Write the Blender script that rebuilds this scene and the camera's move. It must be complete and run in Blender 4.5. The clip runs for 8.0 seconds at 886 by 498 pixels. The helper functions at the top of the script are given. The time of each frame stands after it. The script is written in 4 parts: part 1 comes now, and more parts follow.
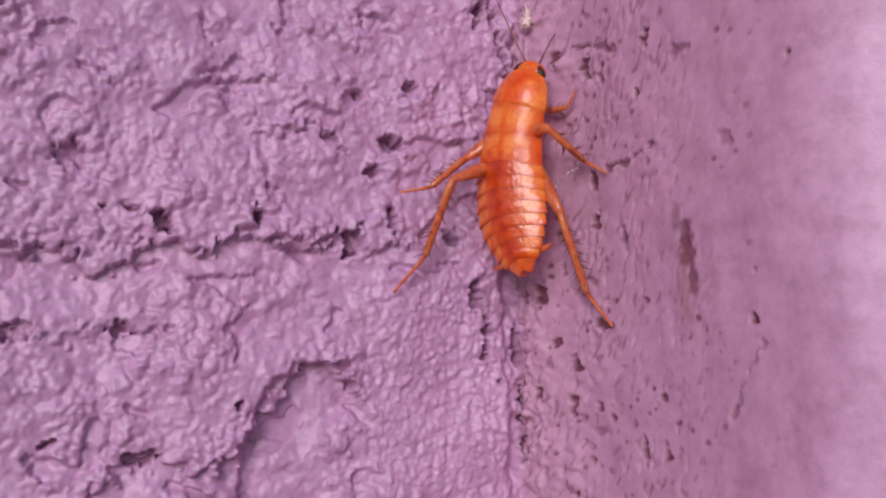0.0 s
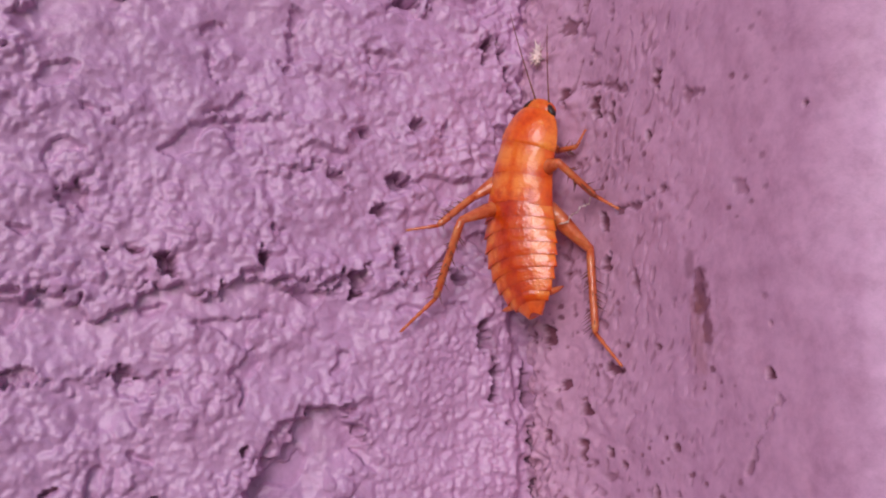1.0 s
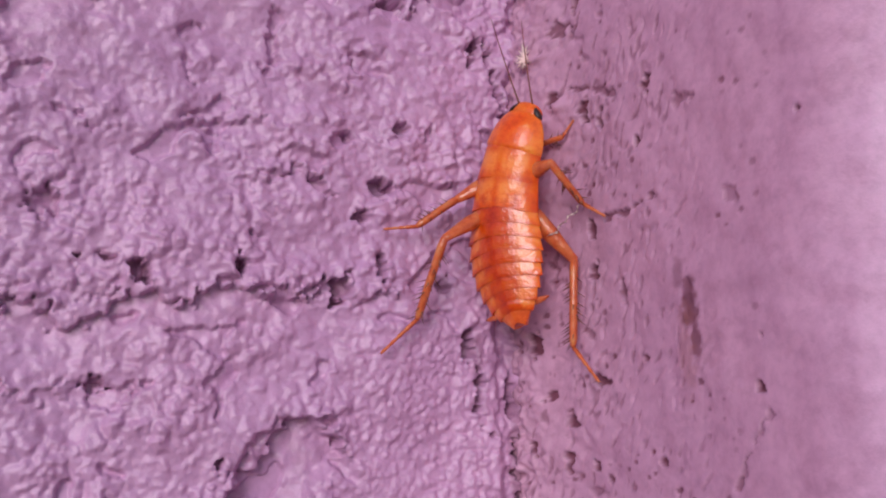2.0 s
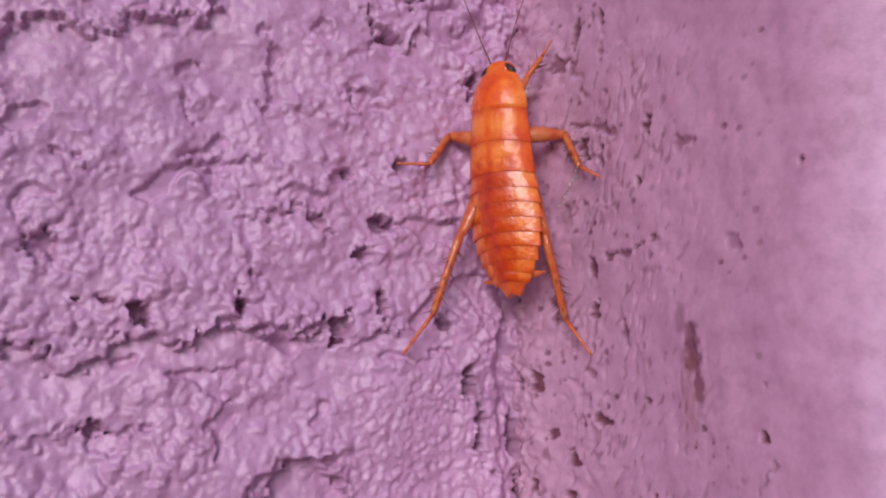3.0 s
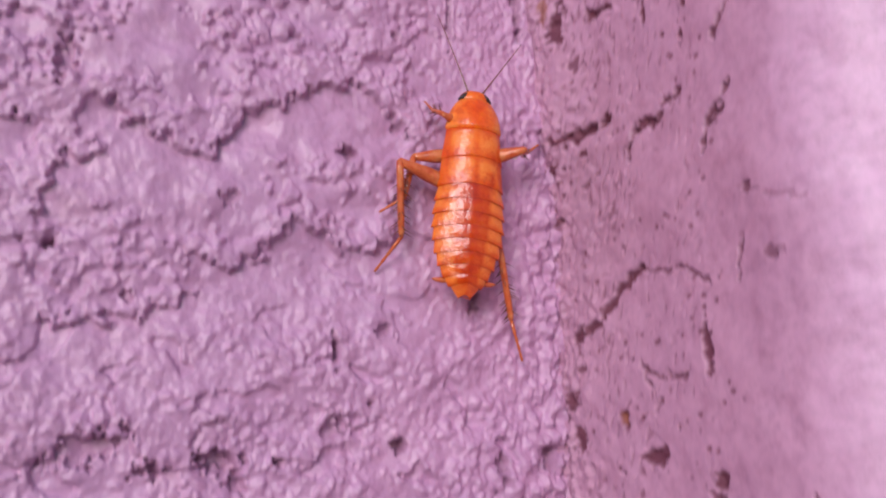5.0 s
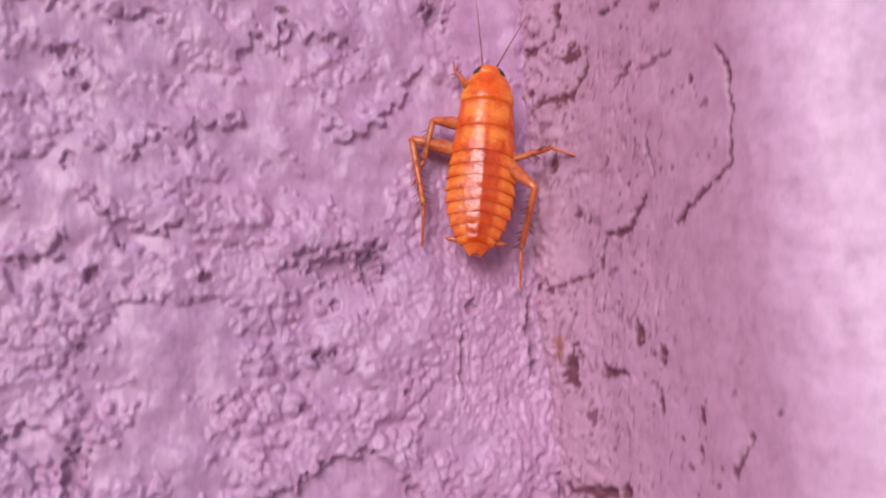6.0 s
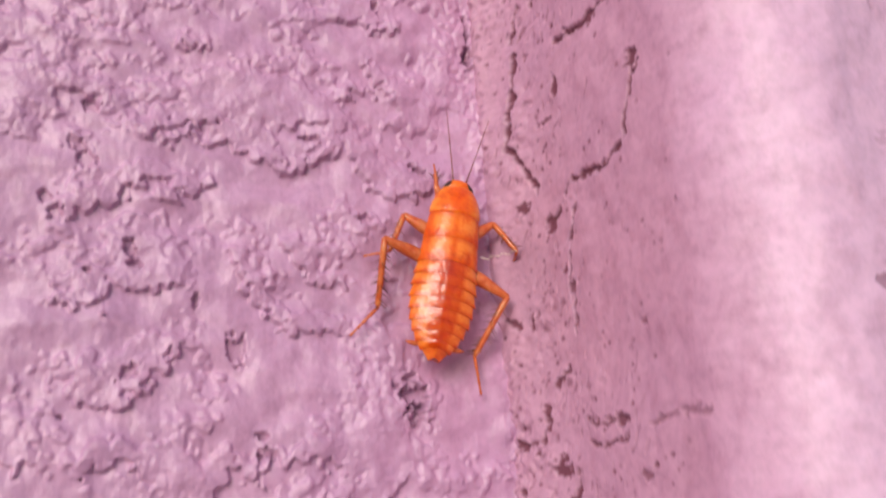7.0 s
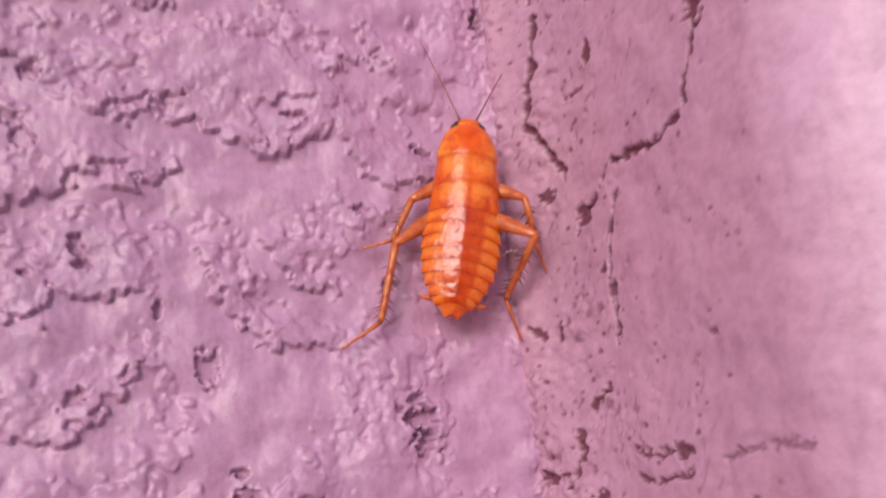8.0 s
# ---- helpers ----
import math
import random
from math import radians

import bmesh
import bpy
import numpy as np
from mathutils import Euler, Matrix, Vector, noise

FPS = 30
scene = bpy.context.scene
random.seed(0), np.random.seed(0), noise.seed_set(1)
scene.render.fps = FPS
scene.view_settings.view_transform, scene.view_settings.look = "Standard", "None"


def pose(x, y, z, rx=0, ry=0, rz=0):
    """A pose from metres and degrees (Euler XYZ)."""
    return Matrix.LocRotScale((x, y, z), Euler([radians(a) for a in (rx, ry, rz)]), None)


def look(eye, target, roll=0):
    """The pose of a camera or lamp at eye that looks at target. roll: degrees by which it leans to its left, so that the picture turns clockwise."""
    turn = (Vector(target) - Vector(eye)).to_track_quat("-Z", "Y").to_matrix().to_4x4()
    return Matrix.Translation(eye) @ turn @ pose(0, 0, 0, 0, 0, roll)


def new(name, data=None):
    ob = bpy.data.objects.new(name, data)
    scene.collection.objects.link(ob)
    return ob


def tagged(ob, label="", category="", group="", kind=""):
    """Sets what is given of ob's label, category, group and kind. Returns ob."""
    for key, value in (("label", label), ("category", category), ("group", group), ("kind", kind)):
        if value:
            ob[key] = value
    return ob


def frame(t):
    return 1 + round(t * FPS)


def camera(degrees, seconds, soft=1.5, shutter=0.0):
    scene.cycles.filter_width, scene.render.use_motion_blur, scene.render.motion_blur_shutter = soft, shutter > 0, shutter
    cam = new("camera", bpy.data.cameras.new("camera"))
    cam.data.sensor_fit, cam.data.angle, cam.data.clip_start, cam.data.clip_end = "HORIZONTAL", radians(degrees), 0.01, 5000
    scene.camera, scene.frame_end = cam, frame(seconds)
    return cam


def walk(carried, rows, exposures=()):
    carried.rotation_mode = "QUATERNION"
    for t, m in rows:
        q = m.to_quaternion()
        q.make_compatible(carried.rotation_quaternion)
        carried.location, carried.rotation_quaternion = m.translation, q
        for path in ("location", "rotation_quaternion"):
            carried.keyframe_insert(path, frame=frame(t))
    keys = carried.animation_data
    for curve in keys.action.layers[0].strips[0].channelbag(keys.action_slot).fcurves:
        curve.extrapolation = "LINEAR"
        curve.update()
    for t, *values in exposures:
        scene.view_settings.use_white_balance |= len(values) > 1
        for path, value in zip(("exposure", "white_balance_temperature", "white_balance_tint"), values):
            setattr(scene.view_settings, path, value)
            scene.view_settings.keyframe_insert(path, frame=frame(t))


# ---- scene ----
MM = 0.001
cam = camera(49.51, 8.0, soft=2.0, shutter=0.35)
PATH = [
    (0, (-0.06225, -0.10925, 0.00045), (-0.01424, 0.00019, 0.01128), -1.65),
    (0.5, (-0.06285, -0.10782, 0.00343), (-0.01467, 0.00150, 0.01470), -1.39),
    (1, (-0.06203, -0.10781, 0.00497), (-0.01450, 0.00178, 0.01637), -1.46),
    (1.5, (-0.06177, -0.10684, 0.00540), (-0.01287, 0.00200, 0.01817), -1.29),
    (1.7, (-0.05974, -0.10604, 0.00533), (-0.01155, 0.00318, 0.01754), -1.24),
    (3, (-0.06022, -0.10537, 0.01010), (-0.01137, 0.00360, 0.02194), -1.45),
    (3.5, (-0.06037, -0.10620, 0.01884), (-0.01161, 0.00268, 0.03176), -1.47),
    (4, (-0.06228, -0.11277, 0.03753), (-0.01578, -0.00317, 0.05254), -1.19),
    (4.2, (-0.06156, -0.11522, 0.04525), (-0.01671, -0.00513, 0.06164), -1.43),
    (4.5, (-0.06578, -0.11566, 0.05507), (-0.01958, -0.00640, 0.07320), -1.47),
    (4.7, (-0.06551, -0.11573, 0.06472), (-0.01953, -0.00653, 0.08370), -2.00),
    (5, (-0.06795, -0.11892, 0.07733), (-0.02254, -0.01011, 0.09968), -2.08),
    (5.2, (-0.06817, -0.11963, 0.08549), (-0.02395, -0.01057, 0.10897), -2.35),
    (6.3, (-0.06621, -0.12854, 0.14017), (-0.02323, -0.01881, 0.16277), -3.35),
    (6.5, (-0.06495, -0.13058, 0.14954), (-0.02136, -0.02179, 0.17531), -3.84),
    (6.7, (-0.06310, -0.13340, 0.16300), (-0.02152, -0.02252, 0.18974), -4.12),
    (7, (-0.06311, -0.13305, 0.17738), (-0.02141, -0.02436, 0.20648), -4.45),
    (7.2, (-0.06269, -0.13113, 0.18353), (-0.02157, -0.02368, 0.21288), -4.28),
    (7.5, (-0.06355, -0.12923, 0.18535), (-0.01986, -0.02138, 0.21465), -4.61),
    (8, (-0.06013, -0.11074, 0.18310), (-0.01484, -0.00332, 0.21157), -5.26),
]
walk(cam, [(t, look(eye, target, roll)) for t, eye, target, roll in PATH],
     exposures=[(0.0, -0.31, 5900, 16), (3.5, -0.25, 5850, 16), (5.0, -0.09, 5950, 14), (6.5, 0.06, 6000, 10), (7.2, 0.12, 6950, 5), (7.6, 0.12, 7200, 5), (8.0, -0.03, 6600, 11)])

# ---- light: open shade by the wall, a broad soft sun from above ----
SUN_FROM = Vector((-0.54, -0.76, 0.34)).normalized()
world = bpy.data.worlds.new("sky")
scene.world = world
world.use_nodes = True
sky = world.node_tree.nodes.new("ShaderNodeTexSky")
sky.sky_type, sky.sun_disc = "NISHITA", False
sky.sun_elevation = math.asin(SUN_FROM.z)
sky.sun_rotation = math.atan2(SUN_FROM.x, SUN_FROM.y)
back = world.node_tree.nodes["Background"]
back.inputs["Strength"].default_value = 0.10
world.node_tree.links.new(sky.outputs["Color"], back.inputs["Color"])
sun = new("sun", bpy.data.lights.new("sun", "SUN"))
sun.data.energy, sun.data.angle, sun.data.color = 2.15, radians(26), (1.0, 0.90, 0.86)
sun.matrix_world = look(SUN_FROM, (0, 0, 0))


# ---- materials ----
def blank(name):
    m = bpy.data.materials.new(name)
    m.use_nodes = True
    nodes = m.node_tree.nodes
    return m, nodes, m.node_tree.links, nodes["Principled BSDF"]


def noise_node(nodes, links, coords, scale, detail=4.0, rough=0.55):
    n = nodes.new("ShaderNodeTexNoise")
    n.inputs["Scale"].default_value, n.inputs["Detail"].default_value, n.inputs["Roughness"].default_value = scale, detail, rough
    links.new(coords, n.inputs["Vector"])
    return n.outputs["Fac"]


def ramp_node(nodes, links, fac, *stops):
    r = nodes.new("ShaderNodeValToRGB")
    while len(r.color_ramp.elements) < len(stops):
        r.color_ramp.elements.new(0.5)
    for e, (at, colour) in zip(r.color_ramp.elements, stops):
        e.position, e.color = at, (*colour, 1)
    links.new(fac, r.inputs["Fac"])
    return r.outputs["Color"]


def mix_node(nodes, links, fac, a, b, kind="MIX"):
    m = nodes.new("ShaderNodeMix")
    m.data_type, m.blend_type = "RGBA", kind
    for value, slot in ((fac, 0), (a, 6), (b, 7)):
        if isinstance(value, (int, float)):
            m.inputs[slot].default_value = value
        elif isinstance(value, tuple):
            m.inputs[slot].default_value = (*value, 1)
        else:
            links.new(value, m.inputs[slot])
    return m.outputs[2]


def bump_node(nodes, links, shader, height, distance, strength=0.6):
    b = nodes.new("ShaderNodeBump")
    b.inputs["Distance"].default_value, b.inputs["Strength"].default_value = distance, strength
    links.new(height, b.inputs["Height"])
    links.new(b.outputs["Normal"], shader.inputs["Normal"])
    return b.outputs["Normal"]


def paint(name, tone_a, tone_b, rough, relief):
    """Old masonry paint over plaster: cloudy tone, specks; dirt, rust, painted-in hole shade and front light where the
    mesh says so.
    """
    m, nodes, links, shader = blank(name)
    at = nodes.new("ShaderNodeTexCoord").outputs["Object"]
    cloud = noise_node(nodes, links, at, 55, 4)
    fine = noise_node(nodes, links, at, 900, 5, 0.6)
    colour = ramp_node(nodes, links, cloud, (0.3, tone_a), (0.7, tone_b))
    # sky light on the pilaster's front, put in as a paler tone
    lit_front = nodes.new("ShaderNodeAttribute")
    lit_front.attribute_name = "lit_front"
    front_light = mix_node(nodes, links, 0.3, lit_front.outputs["Fac"], cloud, "OVERLAY")
    colour = mix_node(nodes, links, front_light, colour, (0.76, 0.475, 0.70))
    mottle = ramp_node(nodes, links, noise_node(nodes, links, at, 260, 5, 0.7), (0.30, (0.84, 0.78, 0.80)), (0.52, (1, 1, 1)), (0.75, (1.05, 1.06, 1.05)))
    colour = mix_node(nodes, links, 1.0, colour, mottle, "MULTIPLY")
    speck = ramp_node(nodes, links, fine, (0.3, (0.88, 0.87, 0.88)), (0.55, (1, 1, 1)), (0.8, (1.06, 1.05, 1.05)))
    colour = mix_node(nodes, links, 1.0, colour, speck, "MULTIPLY")
    grime_shade = nodes.new("ShaderNodeAttribute")
    grime_shade.attribute_name = "grime_shade"
    rust = nodes.new("ShaderNodeAttribute")
    rust.attribute_name = "rust"
    # one dark tone serves for dirt stains and for shade painted into holes
    colour = mix_node(nodes, links, grime_shade.outputs["Fac"], colour, (0.15, 0.042, 0.066))
    colour = mix_node(nodes, links, rust.outputs["Fac"], colour, (0.34, 0.12, 0.05))
    links.new(colour, shader.inputs["Base Color"])
    shader.inputs["Roughness"].default_value = rough
    shine = ramp_node(nodes, links, grime_shade.outputs["Fac"], (0.1, (0.75, 0.75, 0.75)), (0.6, (0.12, 0.12, 0.12)))
    links.new(shine, shader.inputs["Specular IOR Level"])
    grain = mix_node(nodes, links, 0.5, noise_node(nodes, links, at, 1300, 3, 0.6), noise_node(nodes, links, at, 3000, 4, 0.65))
    bump_node(nodes, links, shader, grain, 0.0004, relief)
    return m


WALL_PAINT = paint("lilac_paint", (0.54, 0.297, 0.50), (0.60, 0.33, 0.53), 0.44, 0.26)
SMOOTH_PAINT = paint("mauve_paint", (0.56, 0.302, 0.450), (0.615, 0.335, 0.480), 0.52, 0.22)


def chitin(name, centre, side, gloss, band=None, spots=None, coat=0.9, pale=(0.93, 0.28, 0.045)):
    """Waxy translucent insect shell, darker along the back and paler at the rims, mottled."""
    m, nodes, links, shader = blank(name)
    tex = nodes.new("ShaderNodeTexCoord")
    split = nodes.new("ShaderNodeSeparateXYZ")
    links.new(tex.outputs["Generated"], split.inputs[0])
    across = nodes.new("ShaderNodeMath")
    across.operation, across.inputs[1].default_value = "SUBTRACT", 0.5
    links.new(split.outputs["X"], across.inputs[0])
    flat = nodes.new("ShaderNodeMath")
    flat.operation = "ABSOLUTE"
    links.new(across.outputs[0], flat.inputs[0])
    colour = ramp_node(nodes, links, flat.outputs[0], (0.06, centre), (0.30, tuple(0.5 * (a + b) for a, b in zip(centre, side))), (0.47, side))
    if band:
        along = ramp_node(nodes, links, split.outputs["Y"], (0.0, (0.92, 0.78, 0.7)), (0.14, (0.98, 0.92, 0.9)), (0.58, (1.03, 1.08, 1.1)), (0.9, band))
        colour = mix_node(nodes, links, 1.0, colour, along, "MULTIPLY")
    blotch = noise_node(nodes, links, tex.outputs["Object"], 520, 4, 0.65)
    tone = ramp_node(nodes, links, blotch, (0.32, (0.74, 0.46, 0.4)), (0.5, (1, 1, 1)), (0.66, (1.06, 1.6, 1.9)))
    colour = mix_node(nodes, links, 1.0, colour, tone, "MULTIPLY")
    if spots:
        inner, outer = spots
        wash = noise_node(nodes, links, tex.outputs["Object"], 420, 4, 0.7)
        across_mask = ramp_node(nodes, links, flat.outputs[0], (inner - 0.05, (0, 0, 0)), (inner + 0.02, (1, 1, 1)), (outer - 0.02, (1, 1, 1)), (outer + 0.03, (0.2, 0.2, 0.2)))
        along_mask = ramp_node(nodes, links, split.outputs["Y"], (0.15, (0, 0, 0)), (0.42, (1, 1, 1)), (0.72, (1, 1, 1)), (0.95, (0, 0, 0)))
        wash_mask = ramp_node(nodes, links, wash, (0.34, (0.05, 0.05, 0.05)), (0.54, (0.9, 0.9, 0.9)))
        mask = mix_node(nodes, links, 1.0, mix_node(nodes, links, 1.0, across_mask, along_mask, "MULTIPLY"), wash_mask, "MULTIPLY")
        colour = mix_node(nodes, links, mask, colour, pale)
    links.new(colour, shader.inputs["Base Color"])
    shader.inputs["Roughness"].default_value = gloss
    shader.inputs["Subsurface Weight"].default_value = 0.3
    shader.inputs["Subsurface Radius"].default_value = (1.0, 0.35, 0.12)
    shader.inputs["Subsurface Scale"].default_value = 0.0012
    shader.inputs["Specular IOR Level"].default_value = 0.2
    shader.inputs["Coat Weight"].default_value = coat
    shader.inputs["Coat Roughness"].default_value = 0.12
    shader.inputs["Coat IOR"].default_value = 1.65
    dents = bump_node(nodes, links, shader, noise_node(nodes, links, tex.outputs["Object"], 480, 4, 0.65), 0.00030, 0.8)
    links.new(dents, shader.inputs["Coat Normal"])
    return m


SHIELD = chitin("amber_shield", (0.80, 0.10, 0.001), (0.92, 0.24, 0.03), 0.40, coat=0.45)
THORAX = chitin("pale_amber_back", (0.80, 0.115, 0.002), (0.76, 0.085, 0.001), 0.38, (0.9, 0.75, 0.7), (0.06, 0.36), 0.42)
TERGITE = chitin("banded_amber_back", (0.60, 0.052, 0.0008), (0.82, 0.125, 0.003), 0.28, (0.88, 0.72, 0.62), (0.26, 0.47), 0.55, (0.92, 0.25, 0.035))
TAIL = chitin("pale_amber_tail", (0.72, 0.10, 0.01), (0.82, 0.19, 0.035), 0.34, coat=0.6)
LIMB = chitin("amber_limb", (0.62, 0.15, 0.045), (0.52, 0.11, 0.03), 0.38, coat=0.5)
HEAD = chitin("orange_head", (0.82, 0.14, 0.01), (0.72, 0.10, 0.008), 0.4, coat=0.4)
BROWN = chitin("brown_thread", (0.16, 0.055, 0.03), (0.12, 0.04, 0.025), 0.45)


def plain(name, colour, rough, scale=900):
    m, nodes, links, shader = blank(name)
    at = nodes.new("ShaderNodeTexCoord").outputs["Object"]
    tone = ramp_node(nodes, links, noise_node(nodes, links, at, scale), (0.3, tuple(0.75 * c for c in colour)), (0.7, colour))
    links.new(tone, shader.inputs["Base Color"])
    shader.inputs["Roughness"].default_value = rough
    return m


EYE = plain("dark_eye", (0.03, 0.014, 0.012), 0.42)
WAX = plain("cream_wax", (0.97, 0.74, 0.70), 0.7)
FIBRE = plain("pale_fibre", (0.86, 0.70, 0.66), 0.8)
EARTH = plain("paving", (0.16, 0.145, 0.14), 0.85, 30)


# ---- the wall's relief ----
def perlin(u, v, seed):
    rng = np.random.RandomState(seed)
    turn = rng.rand(256) * 2 * np.pi
    order = rng.permutation(256)
    iu, iv = np.floor(u).astype(np.int64), np.floor(v).astype(np.int64)
    fu, fv = u - iu, v - iv
    su, sv = fu * fu * fu * (fu * (fu * 6 - 15) + 10), fv * fv * fv * (fv * (fv * 6 - 15) + 10)

    def corner(a, b):
        g = turn[order[(order[(iu + a) & 255] + iv + b) & 255]]
        return np.cos(g) * (fu - a) + np.sin(g) * (fv - b)

    low = corner(0, 0) + su * (corner(1, 0) - corner(0, 0))
    high = corner(0, 1) + su * (corner(1, 1) - corner(0, 1))
    return 1.5 * (low + sv * (high - low))


def fbm(u, v, seed, octaves=3):
    return sum(perlin(u * 2 ** k, v * 2 ** k, seed + k) * 0.5 ** k for k in range(octaves))


def bumps(u, v, seed, wide, edge=0.8):
    """Scattered round lumps of uneven height, one to a unit cell."""
    rng = np.random.RandomState(seed)
    pu, pv, tall, order = rng.rand(256), rng.rand(256), rng.rand(256), rng.permutation(256)
    iu, iv = np.floor(u).astype(np.int64), np.floor(v).astype(np.int64)
    best = np.zeros(u.shape)
    for a in (-1, 0, 1):
        for b in (-1, 0, 1):
            key = order[(order[(iu + a) & 255] + iv + b) & 255]
            d = np.hypot(iu + a + pu[key] - u, iv + b + pv[key] - v) / (wide * (0.6 + 0.4 * tall[key]))
            best = np.maximum(best, tall[key] * np.maximum(0, 1 - d * d) ** edge)
    return best


def clods(u, v, seed, wide):
    """Round lumps that run into one another, on a flat bed."""
    rng = np.random.RandomState(seed)
    pu, pv, tall, order = rng.rand(256), rng.rand(256), rng.rand(256), rng.permutation(256)
    iu, iv = np.floor(u).astype(np.int64), np.floor(v).astype(np.int64)
    total = np.zeros(u.shape)
    for a in (-1, 0, 1):
        for b in (-1, 0, 1):
            key = order[(order[(iu + a) & 255] + iv + b) & 255]
            d = ((iu + a + pu[key] - u) ** 2 + (iv + b + pv[key] - v) ** 2) / (wide * (0.5 + 0.5 * tall[key])) ** 2
            total += (0.3 + 0.7 * tall[key]) * np.maximum(0, 1 - d) ** 2
    return 1 - np.exp(-1.9 * total)


def smooth(a, b, x):
    t = np.clip((x - a) / (b - a), 0, 1)
    return t * t * (3 - 2 * t)


class Relief:
    """A height field over (u, v) in millimetres, with ledges, pits and cracks worked into it."""

    def __init__(self, us, vs, depth, hole_shade, stretch=1.0):
        self.depth, self.hole_shade = depth, hole_shade  # how deep the holes go, and how much shade is painted into them
        self.us, self.vs = us, vs
        self.u, self.v = np.meshgrid(us, vs)
        self.h = np.zeros_like(self.u)
        self.soil_shade, self.red, self.front_light = np.zeros_like(self.u), np.zeros_like(self.u), np.zeros_like(self.u)
        self.ragged = 0.55 * perlin(self.u / (1.3 * stretch), self.v / 1.2, 71) + 0.35 * perlin(self.u / (0.55 * stretch), self.v / 0.5, 72)
        self.teeth = 1.4 * (clods(self.u / (1.5 * stretch), self.v / 1.4, 74, 0.9) - 0.45)
        self.frayed = 0.6 * perlin(self.u / (0.75 * stretch), self.v / 0.7, 75)
        self.drop, self.rim = np.zeros_like(self.u), np.zeros_like(self.u)
        self.broken = perlin(self.u / (2.0 * stretch) + 9, self.v / 1.9, 73) + 0.4 * self.ragged

    def window(self, points, margin):
        pu, pv = [p[0] for p in points], [p[1] for p in points]
        a, b = np.searchsorted(self.us, (min(pu) - margin, max(pu) + margin))
        c, d = np.searchsorted(self.vs, (min(pv) - margin, max(pv) + margin))
        return slice(c, d), slice(a, b)

    def nearest(self, box, points):
        """Signed distance from a line (positive on its left) and how far past its ends."""
        u, v = self.u[box], self.v[box]
        best, sign, past = np.full(u.shape, 1e9), np.zeros(u.shape), np.zeros(u.shape)
        last = len(points) - 2
        for n, ((au, av), (bu, bv)) in enumerate(zip(points, points[1:])):
            du, dv = bu - au, bv - av
            long = math.hypot(du, dv)
            along = ((u - au) * du + (v - av) * dv) / long
            over = np.where(along < 0, -along if n == 0 else 0, np.where(along > long, along - long if n == last else 0, 0))
            t = np.clip(along / long, 0, 1)
            away = np.hypot(u - au - t * du, v - av - t * dv)
            side = np.sign(du * (v - av) - dv * (u - au))
            near = away < best - 1e-6
            best, sign, past = np.where(near, away, best), np.where(near, side, sign), np.where(near, over, past)
        return best * sign, past

    def ledge(self, rise, fade, *points):
        """The broken lower lip of a plaster layer: a sharp drop below it that fills up again further down."""
        reach = (1.3 - 0.5 * smooth(60, 120, points[0][1])) * fade
        box = self.window(points, reach * 2.4)
        d, past = self.nearest(box, points)
        hold = rise * np.exp(-(past / 1.3) ** 2)
        d = d + 0.8 * self.ragged[box] + 0.9 * self.broken[box] + self.teeth[box]
        soft = 0.28 + 0.2 * smooth(40, 110, points[0][1])
        above = smooth(-soft, soft, d)
        self.drop[box] = np.maximum(self.drop[box], hold * (1 - above) * np.exp(-(np.maximum(-d, 0) / reach) ** 1.4))
        self.rim[box] = np.maximum(self.rim[box], hold * above * np.exp(-(np.maximum(d, 0) / 1.8) ** 1.5))

    def pit(self, u, v, ru, rv, lean, deep):
        far = 1.6 * max(ru, rv) + 0.5
        box = self.window([(u, v)], far)
        a = radians(lean)
        x, y = self.u[box] - u, self.v[box] - v
        x, y = x * math.cos(a) - y * math.sin(a), x * math.sin(a) + y * math.cos(a)
        r = np.hypot(x / max(ru, 0.2), y / max(rv, 0.2)) + 0.6 * self.ragged[box] + 0.5 * self.broken[box] + self.frayed[box]
        hole = 1 - smooth(0.8, 1.1, r)
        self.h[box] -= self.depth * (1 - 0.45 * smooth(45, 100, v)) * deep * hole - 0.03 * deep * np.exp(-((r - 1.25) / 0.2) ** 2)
        # the pit's inner shade is painted dark, along with its dirt
        self.soil_shade[box] = np.maximum(self.soil_shade[box], self.hole_shade * min(1.0, max(0.25, deep - 0.1)) * smooth(0.0, 0.9, hole))

    def crack(self, wide, deep, *points):
        box = self.window(points, wide * 2 + 0.5)
        d, past = self.nearest(box, points)
        r = np.hypot(d + 0.8 * self.ragged[box], past) / max(0.65 * wide, 0.25) + 1.0 * self.broken[box] + self.frayed[box]
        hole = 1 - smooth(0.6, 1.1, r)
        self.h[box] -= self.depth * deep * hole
        # shade and dirt inside the crack, painted as dark colour
        self.soil_shade[box] = np.maximum(self.soil_shade[box], self.hole_shade * min(1.0, max(0.25, deep - 0.1)) * smooth(0.0, 0.9, hole))

    def stain(self, layer, u, v, ru, rv, much):
        box = self.window([(u, v)], 2.2 * max(ru, rv))
        r = np.hypot((self.u[box] - u) / ru, (self.v[box] - v) / rv) + 0.55 * self.ragged[box]
        layer[box] = np.maximum(layer[box], much * (1 - smooth(0.5, 1.15, r)))


def draped(lump, vs, reach):
    """Lets each lump thin out slowly upwards, as thrown plaster does, and keeps its lower lip sharp."""
    out = lump.copy()
    for n in range(1, len(vs)):
        out[n] = np.maximum(out[n], out[n - 1] * math.exp(-(vs[n] - vs[n - 1]) / reach))
    return out


def steps_out(start, end, first):
    """Ever wider steps from start to end."""
    places, step = [], first
    while abs(end - start) > step * 1.6:
        start += math.copysign(step, end - start)
        places.append(start)
        step *= 1.5
    return places + [end]


